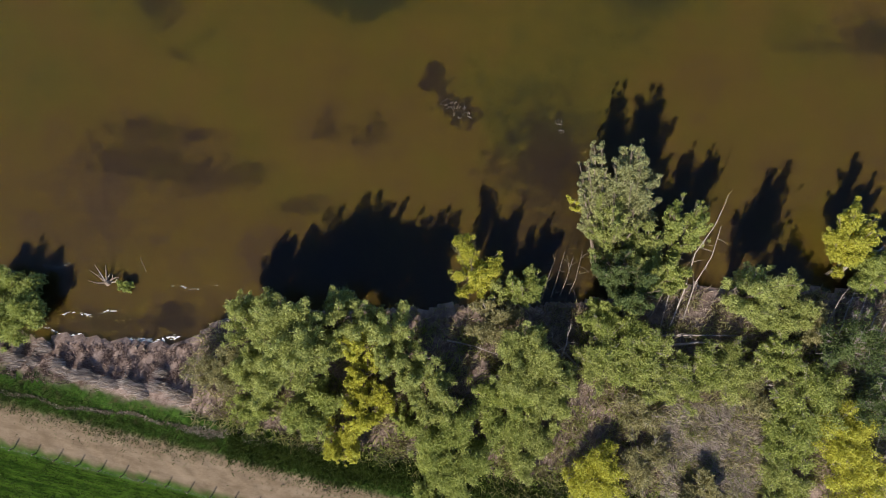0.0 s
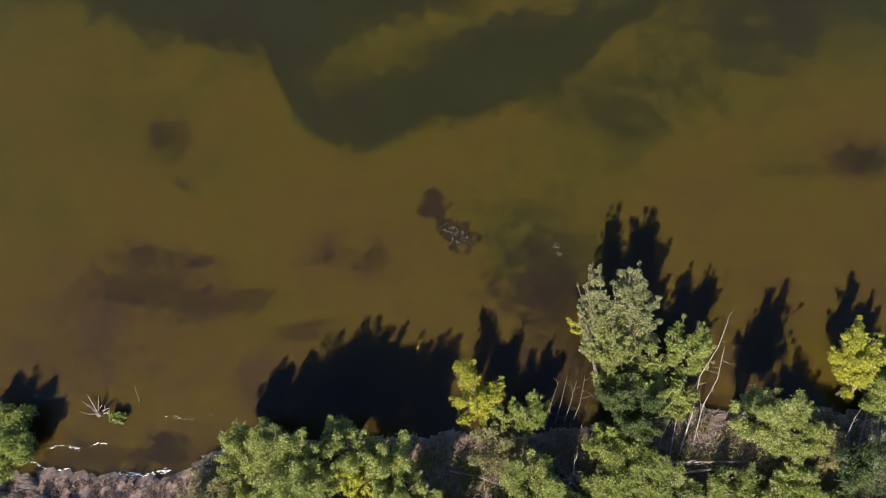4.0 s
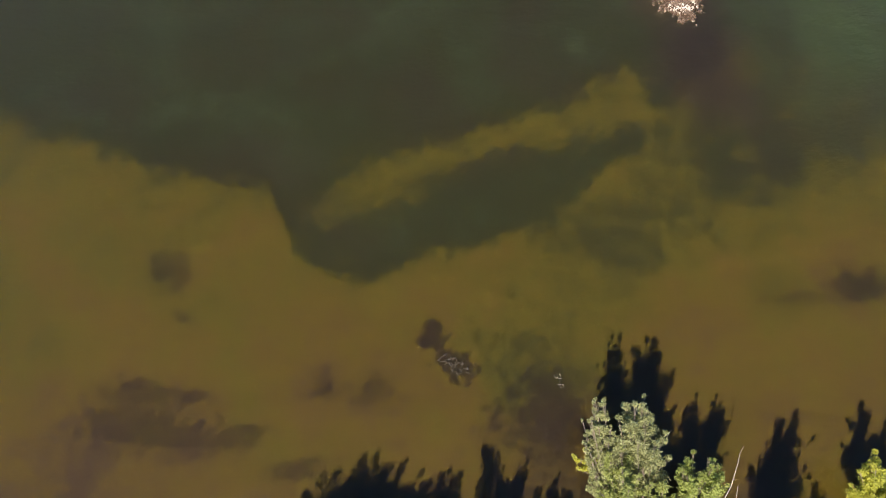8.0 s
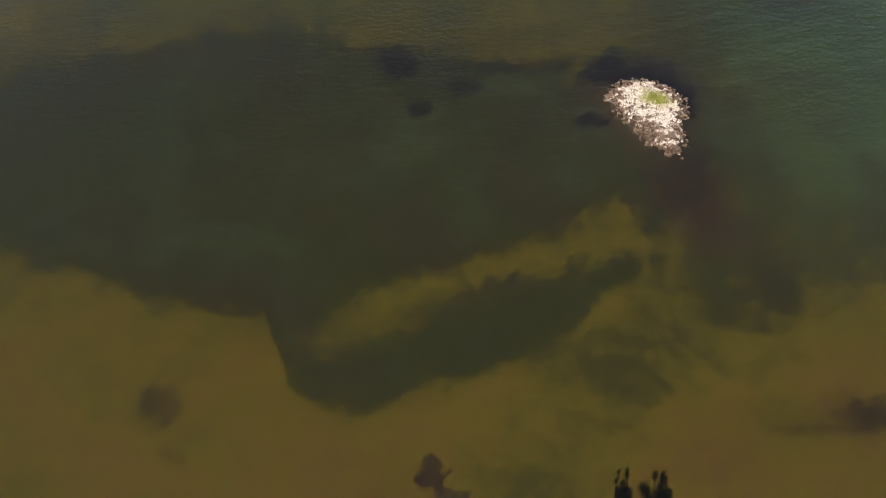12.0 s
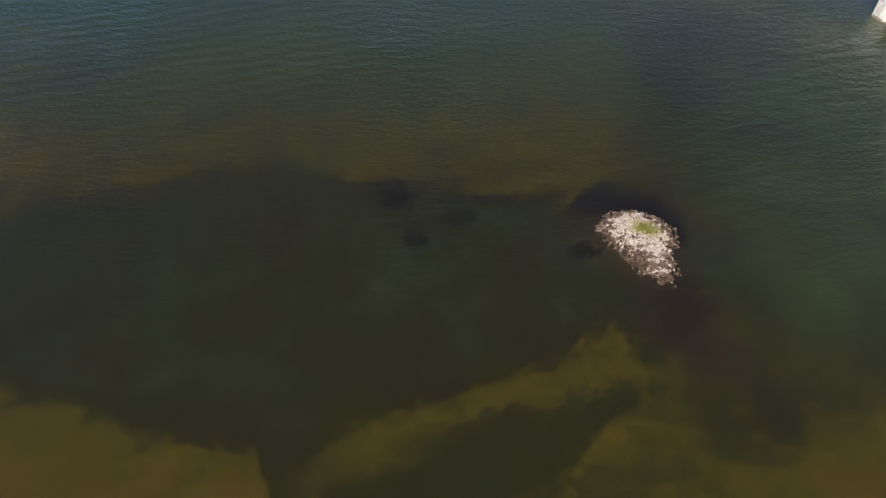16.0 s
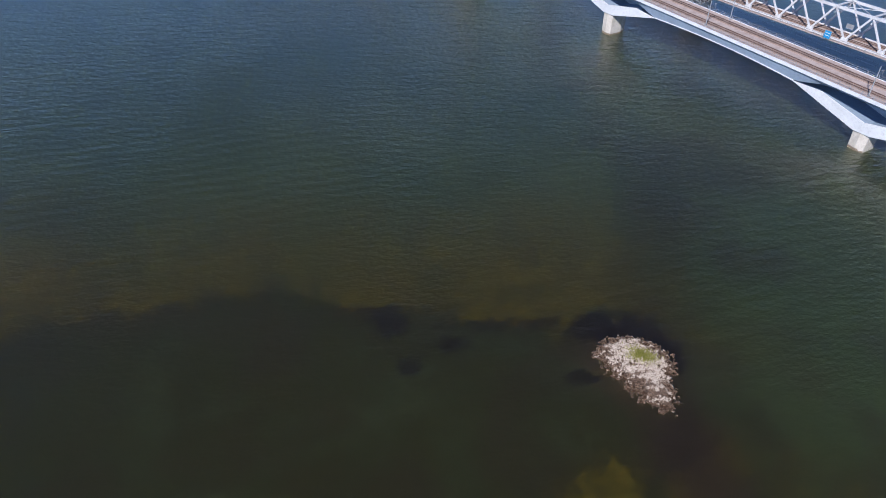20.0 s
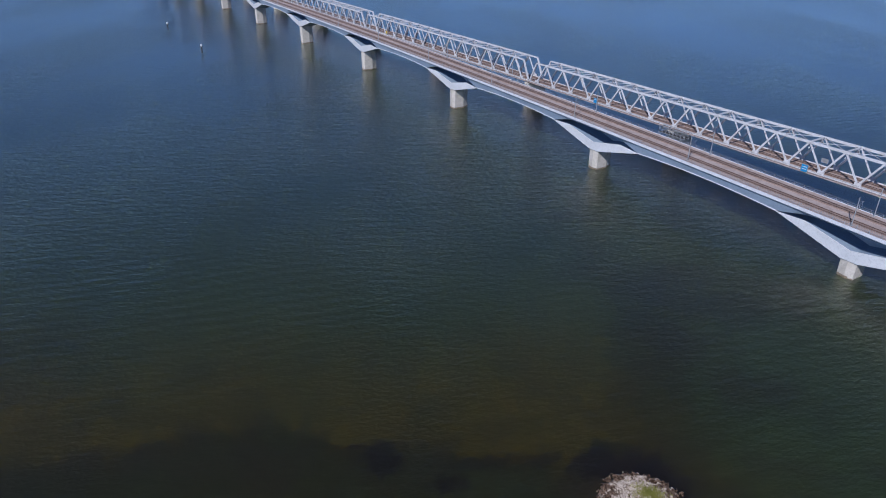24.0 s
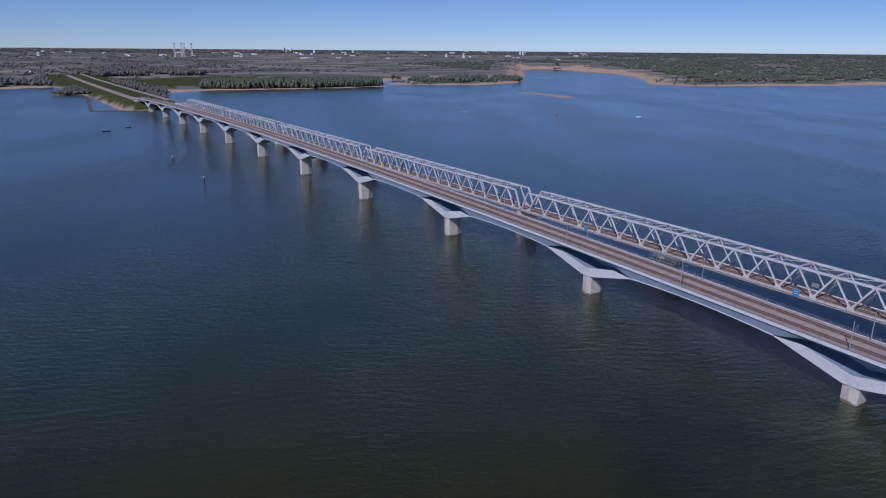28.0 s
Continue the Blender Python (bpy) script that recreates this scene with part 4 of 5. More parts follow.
tree("willow", 10.7, -2.4, 3.2, 10.2, M_GREEN, "light green young willow at the water's edge", (0, 3.0), 7)
tree("willow", 7.7, -3.4, 1.9, 8.7, M_WILLOW, "slim grey willow at the water's edge", (0, 2.0), 5)
tree("willow", 6.6, -8.0, 4.2, 6.9, M_OLIVE, "olive willow with pale bare branches", (0, 1.5), 8, 1700, bare=0.6)
tree("willow", 11.1, -13.4, 5.6, 9.4, M_WILLOW, W_BANK, (0, 1), 11)
tree("willow", 8.6, -19.5, 5.0, 6.2, M_GREEN, W_BANK, (0, 0.5), 9)
tree("willow", 14.7, -18.1, 4.5, 6.2, M_WILLOW, W_BANK, (0, 0.5), 9)
tree("willow", 19.6, 13.6, 2.8, 13.0, M_SILVER, W_GREY, (-1.5, 14.0), 9, 4200)
tree("willow", 23.6, 12.6, 4.6, 13.5, M_SILVER, "tall silver-green willow leaning over the shallow water", (-0.5, 14.0), 15, 4200)
tree("willow", 21.4, 6.6, 3.8, 14.0, M_WILLOW, W_GREY, (-1.0, 8.0), 9, 2200)
tree("willow", 17.0, 8.9, 2.1, 6.2, M_GOLD, "small olive bough of a willow with dead twigs", (-4.5, 3.0), 5, 2000, stems=1, bare=0.7)
tree("willow", 21.2, -0.4, 3.2, 14.5, M_DARK, W_BANK, (-0.5, 3), 7, 1500)
tree("willow", 24.7, -2.9, 3.4, 14.5, M_DARK, W_BANK, (0, 2), 8)
tree("willow", 26.8, 2.2, 4.3, 11.6, M_WILLOW, "dark green willow at the water's edge", (0, 5), 9)
tree("willow", 31.4, 6.6, 3.5, 13.0, M_GREEN, "fresh green willow beside bleached dead stems", (0.5, 7), 9)
tree("willow", 29.6, -0.2, 3.5, 9.4, M_GREEN, W_BANK, (0, 3), 7)
tree("willow", 21.2, -6.8, 3.1, 6.2, M_GREEN, "bright green bush beside fallen stems", (0, 0.8), 7, category="shrub")
tree("willow", 23.8, -10.9, 5.4, 6.9, M_GREEN, W_BANK, (0, 0.8), 10)
tree("willow", 28.0, -13.3, 4.8, 6.2, M_WILLOW, W_BANK, (0, 0.8), 9)
tree("willow", 20.5, -13.9, 4.1, 5.6, M_WILLOW, W_BANK, (0, 0.8), 8)
tree("willow", 38.0, -3.2, 3.8, 19.5, M_WILLOW, W_BANK, (0, 2), 10)
tree("willow", 45.4, -5.7, 4.8, 6.9, M_WILLOW, W_BANK, (0, 2), 9)
tree("willow", 45.0, -12.6, 4.0, 6.2, M_GREEN, W_BANK, (0, 1), 9)
tree("willow", 49.0, -8.2, 3.5, 5.0, M_OLIVE, W_SHRUB, (0, 0.5), 7, category="shrub")
tree("willow", 54.7, 5.3, 4.1, 10.2, M_GOLD, "yellow-green willow leaning over the water", (1.5, 7), 9)
tree("willow", 57.3, -0.9, 3.9, 8.7, M_GREEN, W_BANK, (0, 2), 8)
tree("willow", 53.7, -10.3, 5.0, 9.4, M_DARK, "thin dark willow thicket with bare stems", (0, 2), 8, 1100, bare=1.0)
tree("willow", 57.6, -18.9, 5.0, 9.4, M_DARK, "dark willow thicket with bare stems", (0, 2), 8, 1200, bare=1.0)
tree("willow", 48.7, -18.0, 6.0, 6.9, M_GREEN, W_BANK, (0, 0.8), 12)
tree("willow", 52.8, -22.8, 5.4, 6.2, M_GOLD, W_GOLD, (0, 0.5), 10)
tree("willow", 46.3, -23.9, 5.0, 5.6, M_GREEN, W_BANK, (0, 0.5), 10)
tree("willow", 43.2, -16.8, 4.5, 5.0, M_OLIVE, W_SHRUB, (0, 0.3), 8, category="shrub")
tree("willow", 38.4, -14.2, 5.0, 5.0, M_WILLOW, W_SHRUB, (0, 0.3), 9, category="shrub")
tree("willow", 33.9, -14.8, 4.3, 5.6, M_GREEN, W_BANK, (0, 0.5), 8)
tree("willow", 31.2, -18.1, 3.7, 5.0, M_WILLOW, W_BANK, (0, 0.5), 7)
tree("willow", 26.1, -20.3, 4.1, 4.4, M_OLIVE, W_SHRUB, (0, 0.3), 8, 1400, category="shrub", bare=0.6)
tree("willow", 20.7, -28.3, 5.2, 5.0, M_GOLD, W_GOLD, (0, 0.3), 9)
tree("willow", 27.2, -27.2, 4.3, 3.8, M_OLIVE, W_SHRUB, (0, 0.2), 8, 1500, category="shrub", bare=0.5)
tree("willow", 1.9, -24.7, 6.0, 6.2, M_GREEN, W_BANK, (0, 0.5), 11)
tree("willow", -1.4, -30.1, 5.2, 5.6, M_GREEN, W_BANK, (0, 0.5), 10)
tree("willow", 11.1, -25.2, 4.5, 4.0, M_WILLOW, W_SHRUB, (0, 0.2), 8, category="shrub")
tree("willow", 54.9, -29.6, 5.4, 5.6, M_GOLD, W_GOLD, (0, 0.3), 10)
tree("willow", 45.1, -30.7, 4.8, 5.0, M_WILLOW, W_BANK, (0, 0.3), 9)
tree("willow", 34.9, -31.5, 3.9, 4.0, M_OLIVE, W_SHRUB, (0, 0.3), 7, category="shrub")


# ---- stone islet ----
def build_islet():
    rng = np.random.RandomState(3)
    top = tagged(new("stone_islet"), "pale rubble islet with a green grass patch in the river", "islet")
    shapes = []
    for k in range(10):
        bm = bmesh.new()
        bmesh.ops.create_icosphere(bm, subdivisions=1, radius=0.5)
        for v in bm.verts:
            v.co *= rng.uniform(0.75, 1.2)
            v.co.z *= 0.65
        shapes.append(part("stone", bm, M_STONE, top))
    n = 0
    spots = []
    while len(spots) < 15000:
        u, v = rng.uniform(33, 50), rng.uniform(79, 101)
        x, y = world_of(u, v)
        spots.append((x, y))
    X, Y = np.array(spots).T
    Z = land(X, Y)[0]
    extra_v, extra_f = [], []
    for x, y, z in zip(X, Y, Z):
        if z < -0.25 or rng.rand() > 0.35 + 1.2 * (z + 0.1):
            continue
        s = rng.uniform(0.13, 0.38) * (0.75 + 0.5 * rng.rand())
        m = Matrix.LocRotScale((x, y, z + 0.08), Euler((rng.uniform(0, 6), rng.uniform(0, 0.5), rng.uniform(0, 6))), (s, s * rng.uniform(0.7, 1.2), s * 0.9))
        if n < len(shapes):
            shapes[n].matrix_local = m
        elif n < 300:
            share("stone", shapes[n % len(shapes)], top, m)
        else:
            src = shapes[n % len(shapes)].data
            k = len(extra_v)
            extra_v += [tuple(m @ q.co) for q in src.vertices]
            extra_f += [tuple(k + i for i in f.vertices) for f in src.polygons]
        n += 1
    if extra_f:
        ob = new("rubble", mesh_from("rubble", extra_v, extra_f, [M_STONE]))
        ob.parent = top
        tagged(ob, "small pale rubble", kind="stuff")


build_islet()


# ---- undergrowth, reed, grass ----
def blades(rng, pts, length, width, lean=(0, 0), wild=0.45):
    """Upright blades at points (x, y, z)."""
    n = len(pts)
    ax = np.stack([lean[0] + rng.normal(0, wild, n), lean[1] + rng.normal(0, wild, n), np.ones(n)], 1)
    ax /= np.linalg.norm(ax, axis=1)[:, None]
    sd = np.cross(ax, rng.normal(size=(n, 3)))
    sd /= np.linalg.norm(sd, axis=1)[:, None] + 1e-9
    ln = length * rng.uniform(0.5, 1.3, n)[:, None]
    c = np.asarray(pts)
    v = np.stack([c - sd * width / 2, c + sd * width / 2, c + ax * ln + sd * width * 0.12, c + ax * ln - sd * width * 0.12], 1).reshape(-1, 3)
    return v, np.arange(n * 4).reshape(-1, 4)


def growth(name, label, material, seed, count, where, length, width, lean=(0, 0), wild=0.45, category="plants"):
    """A stand of blades. where(rng, n) gives arrays of u and v; points in the river are left out."""
    rng = np.random.RandomState(seed)
    u, v = where(rng, count)
    x, y = world_of(u, v)
    z, _, _, inland, _ = land(x, y)
    keep = inland > 0.1
    pts = np.stack([x, y, z - 0.03], 1)[keep]
    vv, ff = blades(rng, pts, length, width, lean, wild)
    tagged(new(name, mesh_from(name, vv, ff, [material])), label, category, kind="stuff")


def patchy(u0, u1, v0, v1, size, seed, cut=0.0):
    """Points in a rectangle of the bank, thinned to clumps."""
    def where(rng, n):
        u, v = rng.uniform(u0, u1, n * 2), rng.uniform(v0, v1, n * 2)
        k = (ripple(u, v, size, seed) + rng.normal(0, 0.25, n * 2) > cut) & (field_marks(u, v) > 6.2)
        return u[k][:n], v[k][:n]
    return where


def along_line(u0, v0, u1, v1, spread, wave=0.5):
    def where(rng, n):
        k = rng.uniform(0, 1, n)
        w = rng.normal(0, spread, n) + wave * np.sin(k * 17) + wave * 0.6 * np.sin(k * 41 + 1)
        return u0 + (u1 - u0) * k, v0 + (v1 - v0) * k + w
    return where


LX, LY = 0.16, 0.30
growth("reed_litter", "brown broken reed litter on the muddy shore", M_EARTHLITTER, 11, 7000, patchy(-64, -35, -17.0, -11.5, 3.2, 2, 0.0), 0.5, 0.10, (LX, LY), 0.8)


def reed_tuft(u, v, size, seed):
    """A leaning clump of bleached reed."""
    rng = np.random.RandomState(seed)
    n = int(170 * size)
    a, r = rng.uniform(0, 6.283, n), rng.uniform(0, 1, n) ** 0.7 * 0.75 * size
    x, y = world_of(u, v)
    px, py = x + np.cos(a) * r, y + np.sin(a) * r
    pts = np.stack([px, py, land(px, py)[0] - 0.05], 1)
    vv, ff = blades(rng, pts, 1.5 * size, 0.10, (-0.42 + rng.normal(0, 0.1), 0.5 + rng.normal(0, 0.1)), 0.22)
    tagged(new("reed_tuft", mesh_from("reed_tuft", vv, ff, [M_PALE])), "leaning clump of bleached dry reed on the shore", "reed", "reed clumps on the shore")


TUFTS = ((-61.5, -12.9), (-60.1, -13.2), (-58.8, -13.6), (-57.3, -14.1), (-53.6, -14.6), (-52.4, -15.2), (-51.0, -15.8), (-49.6, -16.0), (-48.3, -16.6), (-47.0, -16.6),
         (-45.3, -17.1), (-43.8, -17.3), (-42.5, -17.7), (-41.2, -18.2), (-39.6, -17.6), (-38.3, -17.9), (-36.9, -18.3), (-36.0, -18.9), (-38.9, -16.0), (-55.4, -12.4), (-59.6, -11.9), (-63.0, -12.6))
for k, (u, v) in enumerate(TUFTS):
    reed_tuft(u + 0.3 * math.sin(k * 2.3), v + 0.25 * math.cos(k * 1.7), 0.8 + 0.35 * ((k * 7) % 5) / 4, 500 + k)


def oval(parts):
    """Points in ovals (u, v, half length, half width)."""
    def where(rng, n):
        P = np.array(parts)[rng.randint(0, len(parts), n)]
        a, r = rng.uniform(0, 6.283, n), np.sqrt(rng.uniform(0, 1, n))
        return P[:, 0] + np.cos(a) * r * P[:, 2] * (1 + 0.25 * np.sin(5 * a)), P[:, 1] + np.sin(a) * r * P[:, 3] * (1 + 0.3 * np.sin(4 * a + 1)) - 0.15 * np.cos(a) * r * P[:, 2]
    return where


growth("flotsam", "heaps of bleached reed stalks washed up along the verge", M_PALE, 20, 5200, oval([(-33.0, -23.7, 3.4, 0.6), (-26.2, -24.8, 2.2, 0.7), (-17.5, -26.0, 2.2, 0.6), (-8.4, -27.2, 1.8, 0.7), (-4.6, -26.4, 0.9, 0.6)]), 0.3, 0.12, (0.2, 0.1), 1.8)
growth("reed_litter", "pinkish dry reed litter in the gaps between willows", M_REED, 21, 6000, oval([(0.7, -17.4, 2.6, 2.2), (16.9, -10.1, 2.0, 2.6), (-21, -17.5, 2.2, 1.2), (5.0, -22, 3, 1.2), (-27, -17, 3, 1.2), (40, -15, 3, 1.5)]), 0.6, 0.11, (0, 0.2), 1.0)
growth("dry_reeds", "flattened pale straw reeds between the shrubs", M_PALE, 12, 30000, patchy(31, 47, -36, -20, 6, 3, -0.6), 1.4, 0.06, (-1.8, 2.2), 0.8)
growth("dead_twigs", "brown bare twigs and dead stalks between the shrubs", M_REED, 22, 26000, patchy(14, 64, -36, -6, 8, 1, -0.1), 1.1, 0.045, (0.1, 0.3), 1.3)
growth("dry_reeds", "dry brown reed litter under the willows", M_REED, 13, 16000, patchy(-35, 64, -26, -2, 9, 4, 0.1), 0.7, 0.12, (0, 0.2), 0.9)
growth("undergrowth", "grey-green low shoots under the willows", M_OLIVE, 14, 30000, patchy(-35, 64, -36, -4, 7, 5, 0.0), 1.3, 0.13, (0, 0.1), 0.6)
growth("undergrowth", "fresh green low shoots under the willows", M_GREEN, 15, 22000, patchy(-30, 64, -36, -9, 8, 6, 0.15), 1.1, 0.14, (0, 0.1), 0.6)
growth("verge_grass", "rough green grass between reeds and dirt path", M_GRASS, 16, 26000, along_line(-64, -17.8, 6, -34.0, 1.4, 0.3), 0.35, 0.09, (0, 0), 0.7)
growth("nettles", "dark green nettle patches at the foot of the trees", M_GRASS, 17, 16000, along_line(-30, -25.5, 30, -34.5, 1.3, 0.5), 0.8, 0.16, (0, 0), 0.6)
growth("flotsam", "bleached line of washed-up reed stalks on the verge", M_REED, 18, 5200, along_line(-64, -17.8, -20, -25.6, 0.10, 0.3), 0.30, 0.09, (0.6, -0.4), 1.6)
growth("field_crop", "bright green young crop rows in the field", M_GRASS, 19, 24000, lambda rng, n: ((lambda u, k: (u, -25.9 - 0.241 * (u + 63) - 0.4 * np.floor(k * 26) + rng.normal(0, 0.05, n)))(rng.uniform(-66, -20, n), rng.uniform(0, 1, n))), 0.22, 0.08, (0, 0), 0.8)


# ---- shore glints and foam ----
def build_glint_foam():
    """Ragged lines of white flakes that stand for sun glints and foam at the shore."""
    rng = np.random.RandomState(61)
    verts, faces = [], []
    for (u0, v0, u1, v1, n, w) in ((-53.8, -7.4, -46.2, -7.2, 34, 0.13), (-44.9, -11.2, -37.4, -10.9, 60, 0.2), (-57.0, -0.6, -52.4, -0.5, 8, 0.09), (-39.0, -3.7, -31.6, -3.6, 12, 0.09), (-57.6, -9.2, -50.4, -10.8, 34, 0.12)):
        for _ in range(n):
            k = rng.uniform(0, 1)
            u, v = u0 + (u1 - u0) * k, v0 + (v1 - v0) * k + 0.25 * math.sin(k * 9) + rng.normal(0, w * 0.8)
            a, b = rng.uniform(0.06, 0.32), rng.uniform(0.02, w * 0.5)
            ring = len(verts)
            for j in range(7):
                t = j * 6.283 / 7
                x, y = world_of(u + math.cos(t) * a * rng.uniform(0.6, 1.2), v + math.sin(t) * b * rng.uniform(0.6, 1.2) + 0.03 * math.cos(t))
                verts.append((x, y, 0.03 + 0.004 * rng.rand()))
            faces.append(tuple(range(ring, ring + 7)))
    tagged(new("foam", mesh_from("foam", verts, faces, [M_WHITE])), "white lines of sun glint and foam at the muddy shore", "foam", kind="stuff")


build_glint_foam()


# ---- dead wood ----
def stick(name, label, pts, r0, r1, category="dead wood", twigs=0, seed=1, material=M_DEADWOOD, rise=0.0):
    """A bleached stem along points (u, v, height over the ground or the water)."""
    rng = np.random.RandomState(seed)
    P = []
    for u, v, h in pts:
        x, y = world_of(u, v)
        P.append((x, y, max(0 if rise else ground_at(x, y), -0.3) + h))
    thing = tagged(new(name), label, category)
    n = len(P)
    part("stem", tube(bmesh.new(), P, [r0 + (r1 - r0) * k / (n - 1) for k in range(n)], 7), material, thing)
    for k in range(twigs):
        i = rng.randint(1, n)
        p = Vector(P[i - 1]).lerp(Vector(P[i]), rng.uniform(0.1, 1))
        q = p + Vector((rng.normal(0, 0.8), rng.normal(0, 0.8), rng.uniform(0, 1.2)))
        part("twig", tube(bmesh.new(), [p, (p + q) / 2 + Vector(rng.normal(0, 0.1, 3)), q], [r1 * 1.3, r1, r1 * 0.4], 5), material, thing)
    return thing


DEAD = "tall bleached dead willow stem leaning to the river"
stick("dead_stem", DEAD, [(31.5, -9.5, 0.0), (33.0, -4, 3.0), (33.6, 1.0, 6.0), (35.4, 4.6, 8.2), (36.3, 7.6, 9.6)], 0.12, 0.03, twigs=9, seed=2)
stick("dead_stem", DEAD, [(33.5, -8.5, 0.0), (34.8, -3, 2.8), (36.0, 0.6, 5.6), (36.4, 4.6, 7.8)], 0.10, 0.025, twigs=8, seed=3)
stick("dead_stem", "short bleached dead stem beside taller ones", [(30.0, -10.5, 0), (30.9, -6, 1.6), (31.6, -2.4, 3.6), (32.0, 0.6, 5.0)], 0.09, 0.025, twigs=7, seed=4)
stick("fallen_trunk", "fallen grey trunk lying on the bank", [(30.0, -11.8, 0.5), (35, -11.2, 0.9), (40, -11.6, 0.8), (44, -12.8, 0.5)], 0.2, 0.06, "fallen trunk", 4, 5)
stick("fallen_trunk", "fallen grey trunk lying on the bank", [(29.0, -10.4, 0.5), (34, -10.2, 1.1), (40.5, -10.3, 1.0)], 0.17, 0.06, "fallen trunk", 3, 6)
stick("fallen_trunk", "thin pale branch lying across mud", [(0.5, -11.0, 0.6), (4.5, -11.8, 0.7), (7.5, -12.9, 0.6)], 0.13, 0.05, "fallen trunk", 2, 7)
stick("fallen_trunk", "crossed broken stems on reddish soil", [(15.5, -15.0, 0.4), (17.0, -11.5, 1.4), (17.2, -9.0, 2.4)], 0.16, 0.05, "fallen trunk", 4, 8)
stick("fallen_trunk", "crossed broken stems on reddish soil", [(18.8, -14.6, 0.4), (16.6, -12.4, 1.2), (15.0, -10.6, 1.8)], 0.13, 0.05, "fallen trunk", 3, 9)
stick("fallen_trunk", "dark leaning stem at the edge of a clearing", [(27.6, -9.5, 0.4), (29.2, -7.0, 1.2), (30.5, -4.4, 1.8)], 0.18, 0.07, "fallen trunk", 2, 10, M_BARK)
stick("fallen_trunk", "bent pale stem among dark branches", [(56.5, -1.5, 0.4), (58.5, 0.8, 1.6), (61.0, 1.6, 2.4)], 0.18, 0.06, "fallen trunk", 3, 11)
stick("fallen_trunk", "bent pale stem among dark branches", [(58.5, -2.8, 0.4), (59.8, 0.2, 1.6), (62.0, 0.4, 2.6)], 0.16, 0.06, "fallen trunk", 3, 12)
stick("forked_stump", "dark forked stump standing in dry reed", [(-1.2, -18.2, 0.3), (0.3, -15.8, 1.3), (1.3, -13.9, 2.0)], 0.2, 0.07, "stump", 4, 13, M_BARK)
stick("post_stub", "dark weathered stake at the muddy water's edge", [(-43.2, -12.2, 0.0), (-42.9, -11.7, 1.1)], 0.16, 0.12, "stake", 0, 14, M_BARK)
stick("post_stub", "dark weathered stake at the muddy water's edge", [(-42.1, -12.4, 0.0), (-41.7, -11.9, 1.2)], 0.16, 0.12, "stake", 0, 15, M_BARK)
stick("stake", "thin dark stake standing in the shallow water", [(-42.2, -1.6, -0.4), (-41.8, 0.6, 2.6)], 0.05, 0.03, "stake", 0, 16, M_BARK, 1)
for k in range(5):
    stick("dark_stem", "dark bare stems in the thicket", [(52.5 + 1.9 * k, -11.0 - 1.2 * (k % 2), 0.2), (53.2 + 2.0 * k, -7.5, 2.2), (54.0 + 2.1 * k, -4.5 + 0.8 * (k % 3), 4.2)], 0.1, 0.03, "dead wood", 4, 20 + k, M_DEADWOOD)
for k in range(4):
    stick("bare_sapling", "bare dark sapling at the water's edge", [(14.0 + 1.3 * k, -5.5 + 0.3 * k, 0.1), (14.5 + 1.3 * k, -2.6, 2.2), (15.4 + 1.2 * k, 0.6 + 0.7 * (k % 2), 4.0)], 0.07, 0.02, "sapling", 7, 40 + k, M_BARK)


def build_stump():
    """Uprooted stump with its splayed roots standing out of the shallows."""
    rng = np.random.RandomState(8)
    x, y = world_of(-47.6, -3.0)
    top = tagged(new("root_stump"), "uprooted stump with splayed grey roots in the shallows", "stump")
    top.matrix_basis = pose(x, y, -0.3)
    part("bole", tube(bmesh.new(), [(0, 0, -0.1), (0.2, -0.1, 0.7), (0.5, -0.2, 1.0)], [0.55, 0.4, 0.2], 8), M_BARK, top)
    for k in range(11):
        a = TURN + radians(20 + 150 * k / 10) + rng.normal(0, 0.1)
        ln = rng.uniform(1.3, 2.9)
        p = Vector((0.15 * math.cos(a), 0.15 * math.sin(a), 0.5))
        q = Vector((ln * math.cos(a), ln * math.sin(a), rng.uniform(0.7, 1.5)))
        part("root", tube(bmesh.new(), [p, (p + q) / 2 + Vector(rng.normal(0, 0.15, 3)), q], [0.13, 0.09, 0.03], 5), M_DEADWOOD if k % 3 == 0 else M_BARK, top)
    tree("willow", -44.6, -3.4, 1.5, 1.6, M_GREEN, "small green shoot growing from the stump", (0.6, 0.2), 4, 2600, stems=1, category="shrub")


build_stump()


def build_brush(u, v, ru, rv, turn, n, seed):
    """Bleached twigs that break the surface over a heap of drowned weed."""
    rng = np.random.RandomState(seed)
    heap = tagged(new("brush_heap"), "drowned dark brush with bleached twigs above the water", "dead wood", "drowned brush heaps")
    for _ in range(n):
        a, q = rng.uniform(0, 6.283), math.sqrt(rng.rand())
        p, w = math.cos(a) * q * ru, math.sin(a) * q * rv
        x, y = world_of(u + p * math.cos(turn) - w * math.sin(turn), v + p * math.sin(turn) + w * math.cos(turn))
        b, ln = rng.uniform(0, 6.283), rng.uniform(0.08, 0.3)
        d = Vector((math.cos(b) * ln, math.sin(b) * ln, 0))
        o = Vector((x, y, 0))
        part("twig", tube(bmesh.new(), [o - d + Vector((0, 0, -0.08)), o + Vector((0, 0, rng.uniform(0.03, 0.12))), o + d * 0.8 + Vector((0, 0, rng.uniform(-0.05, 0.16)))], [0.03, 0.028, 0.01], 5), M_DEADWOOD if rng.rand() < 0.4 else M_BARK, heap)


build_brush(1.8, 21.7, 2.4, 1.1, -0.5, 45, 81)
build_brush(16.8, 18.9, 1.1, 1.5, 0.2, 14, 82)


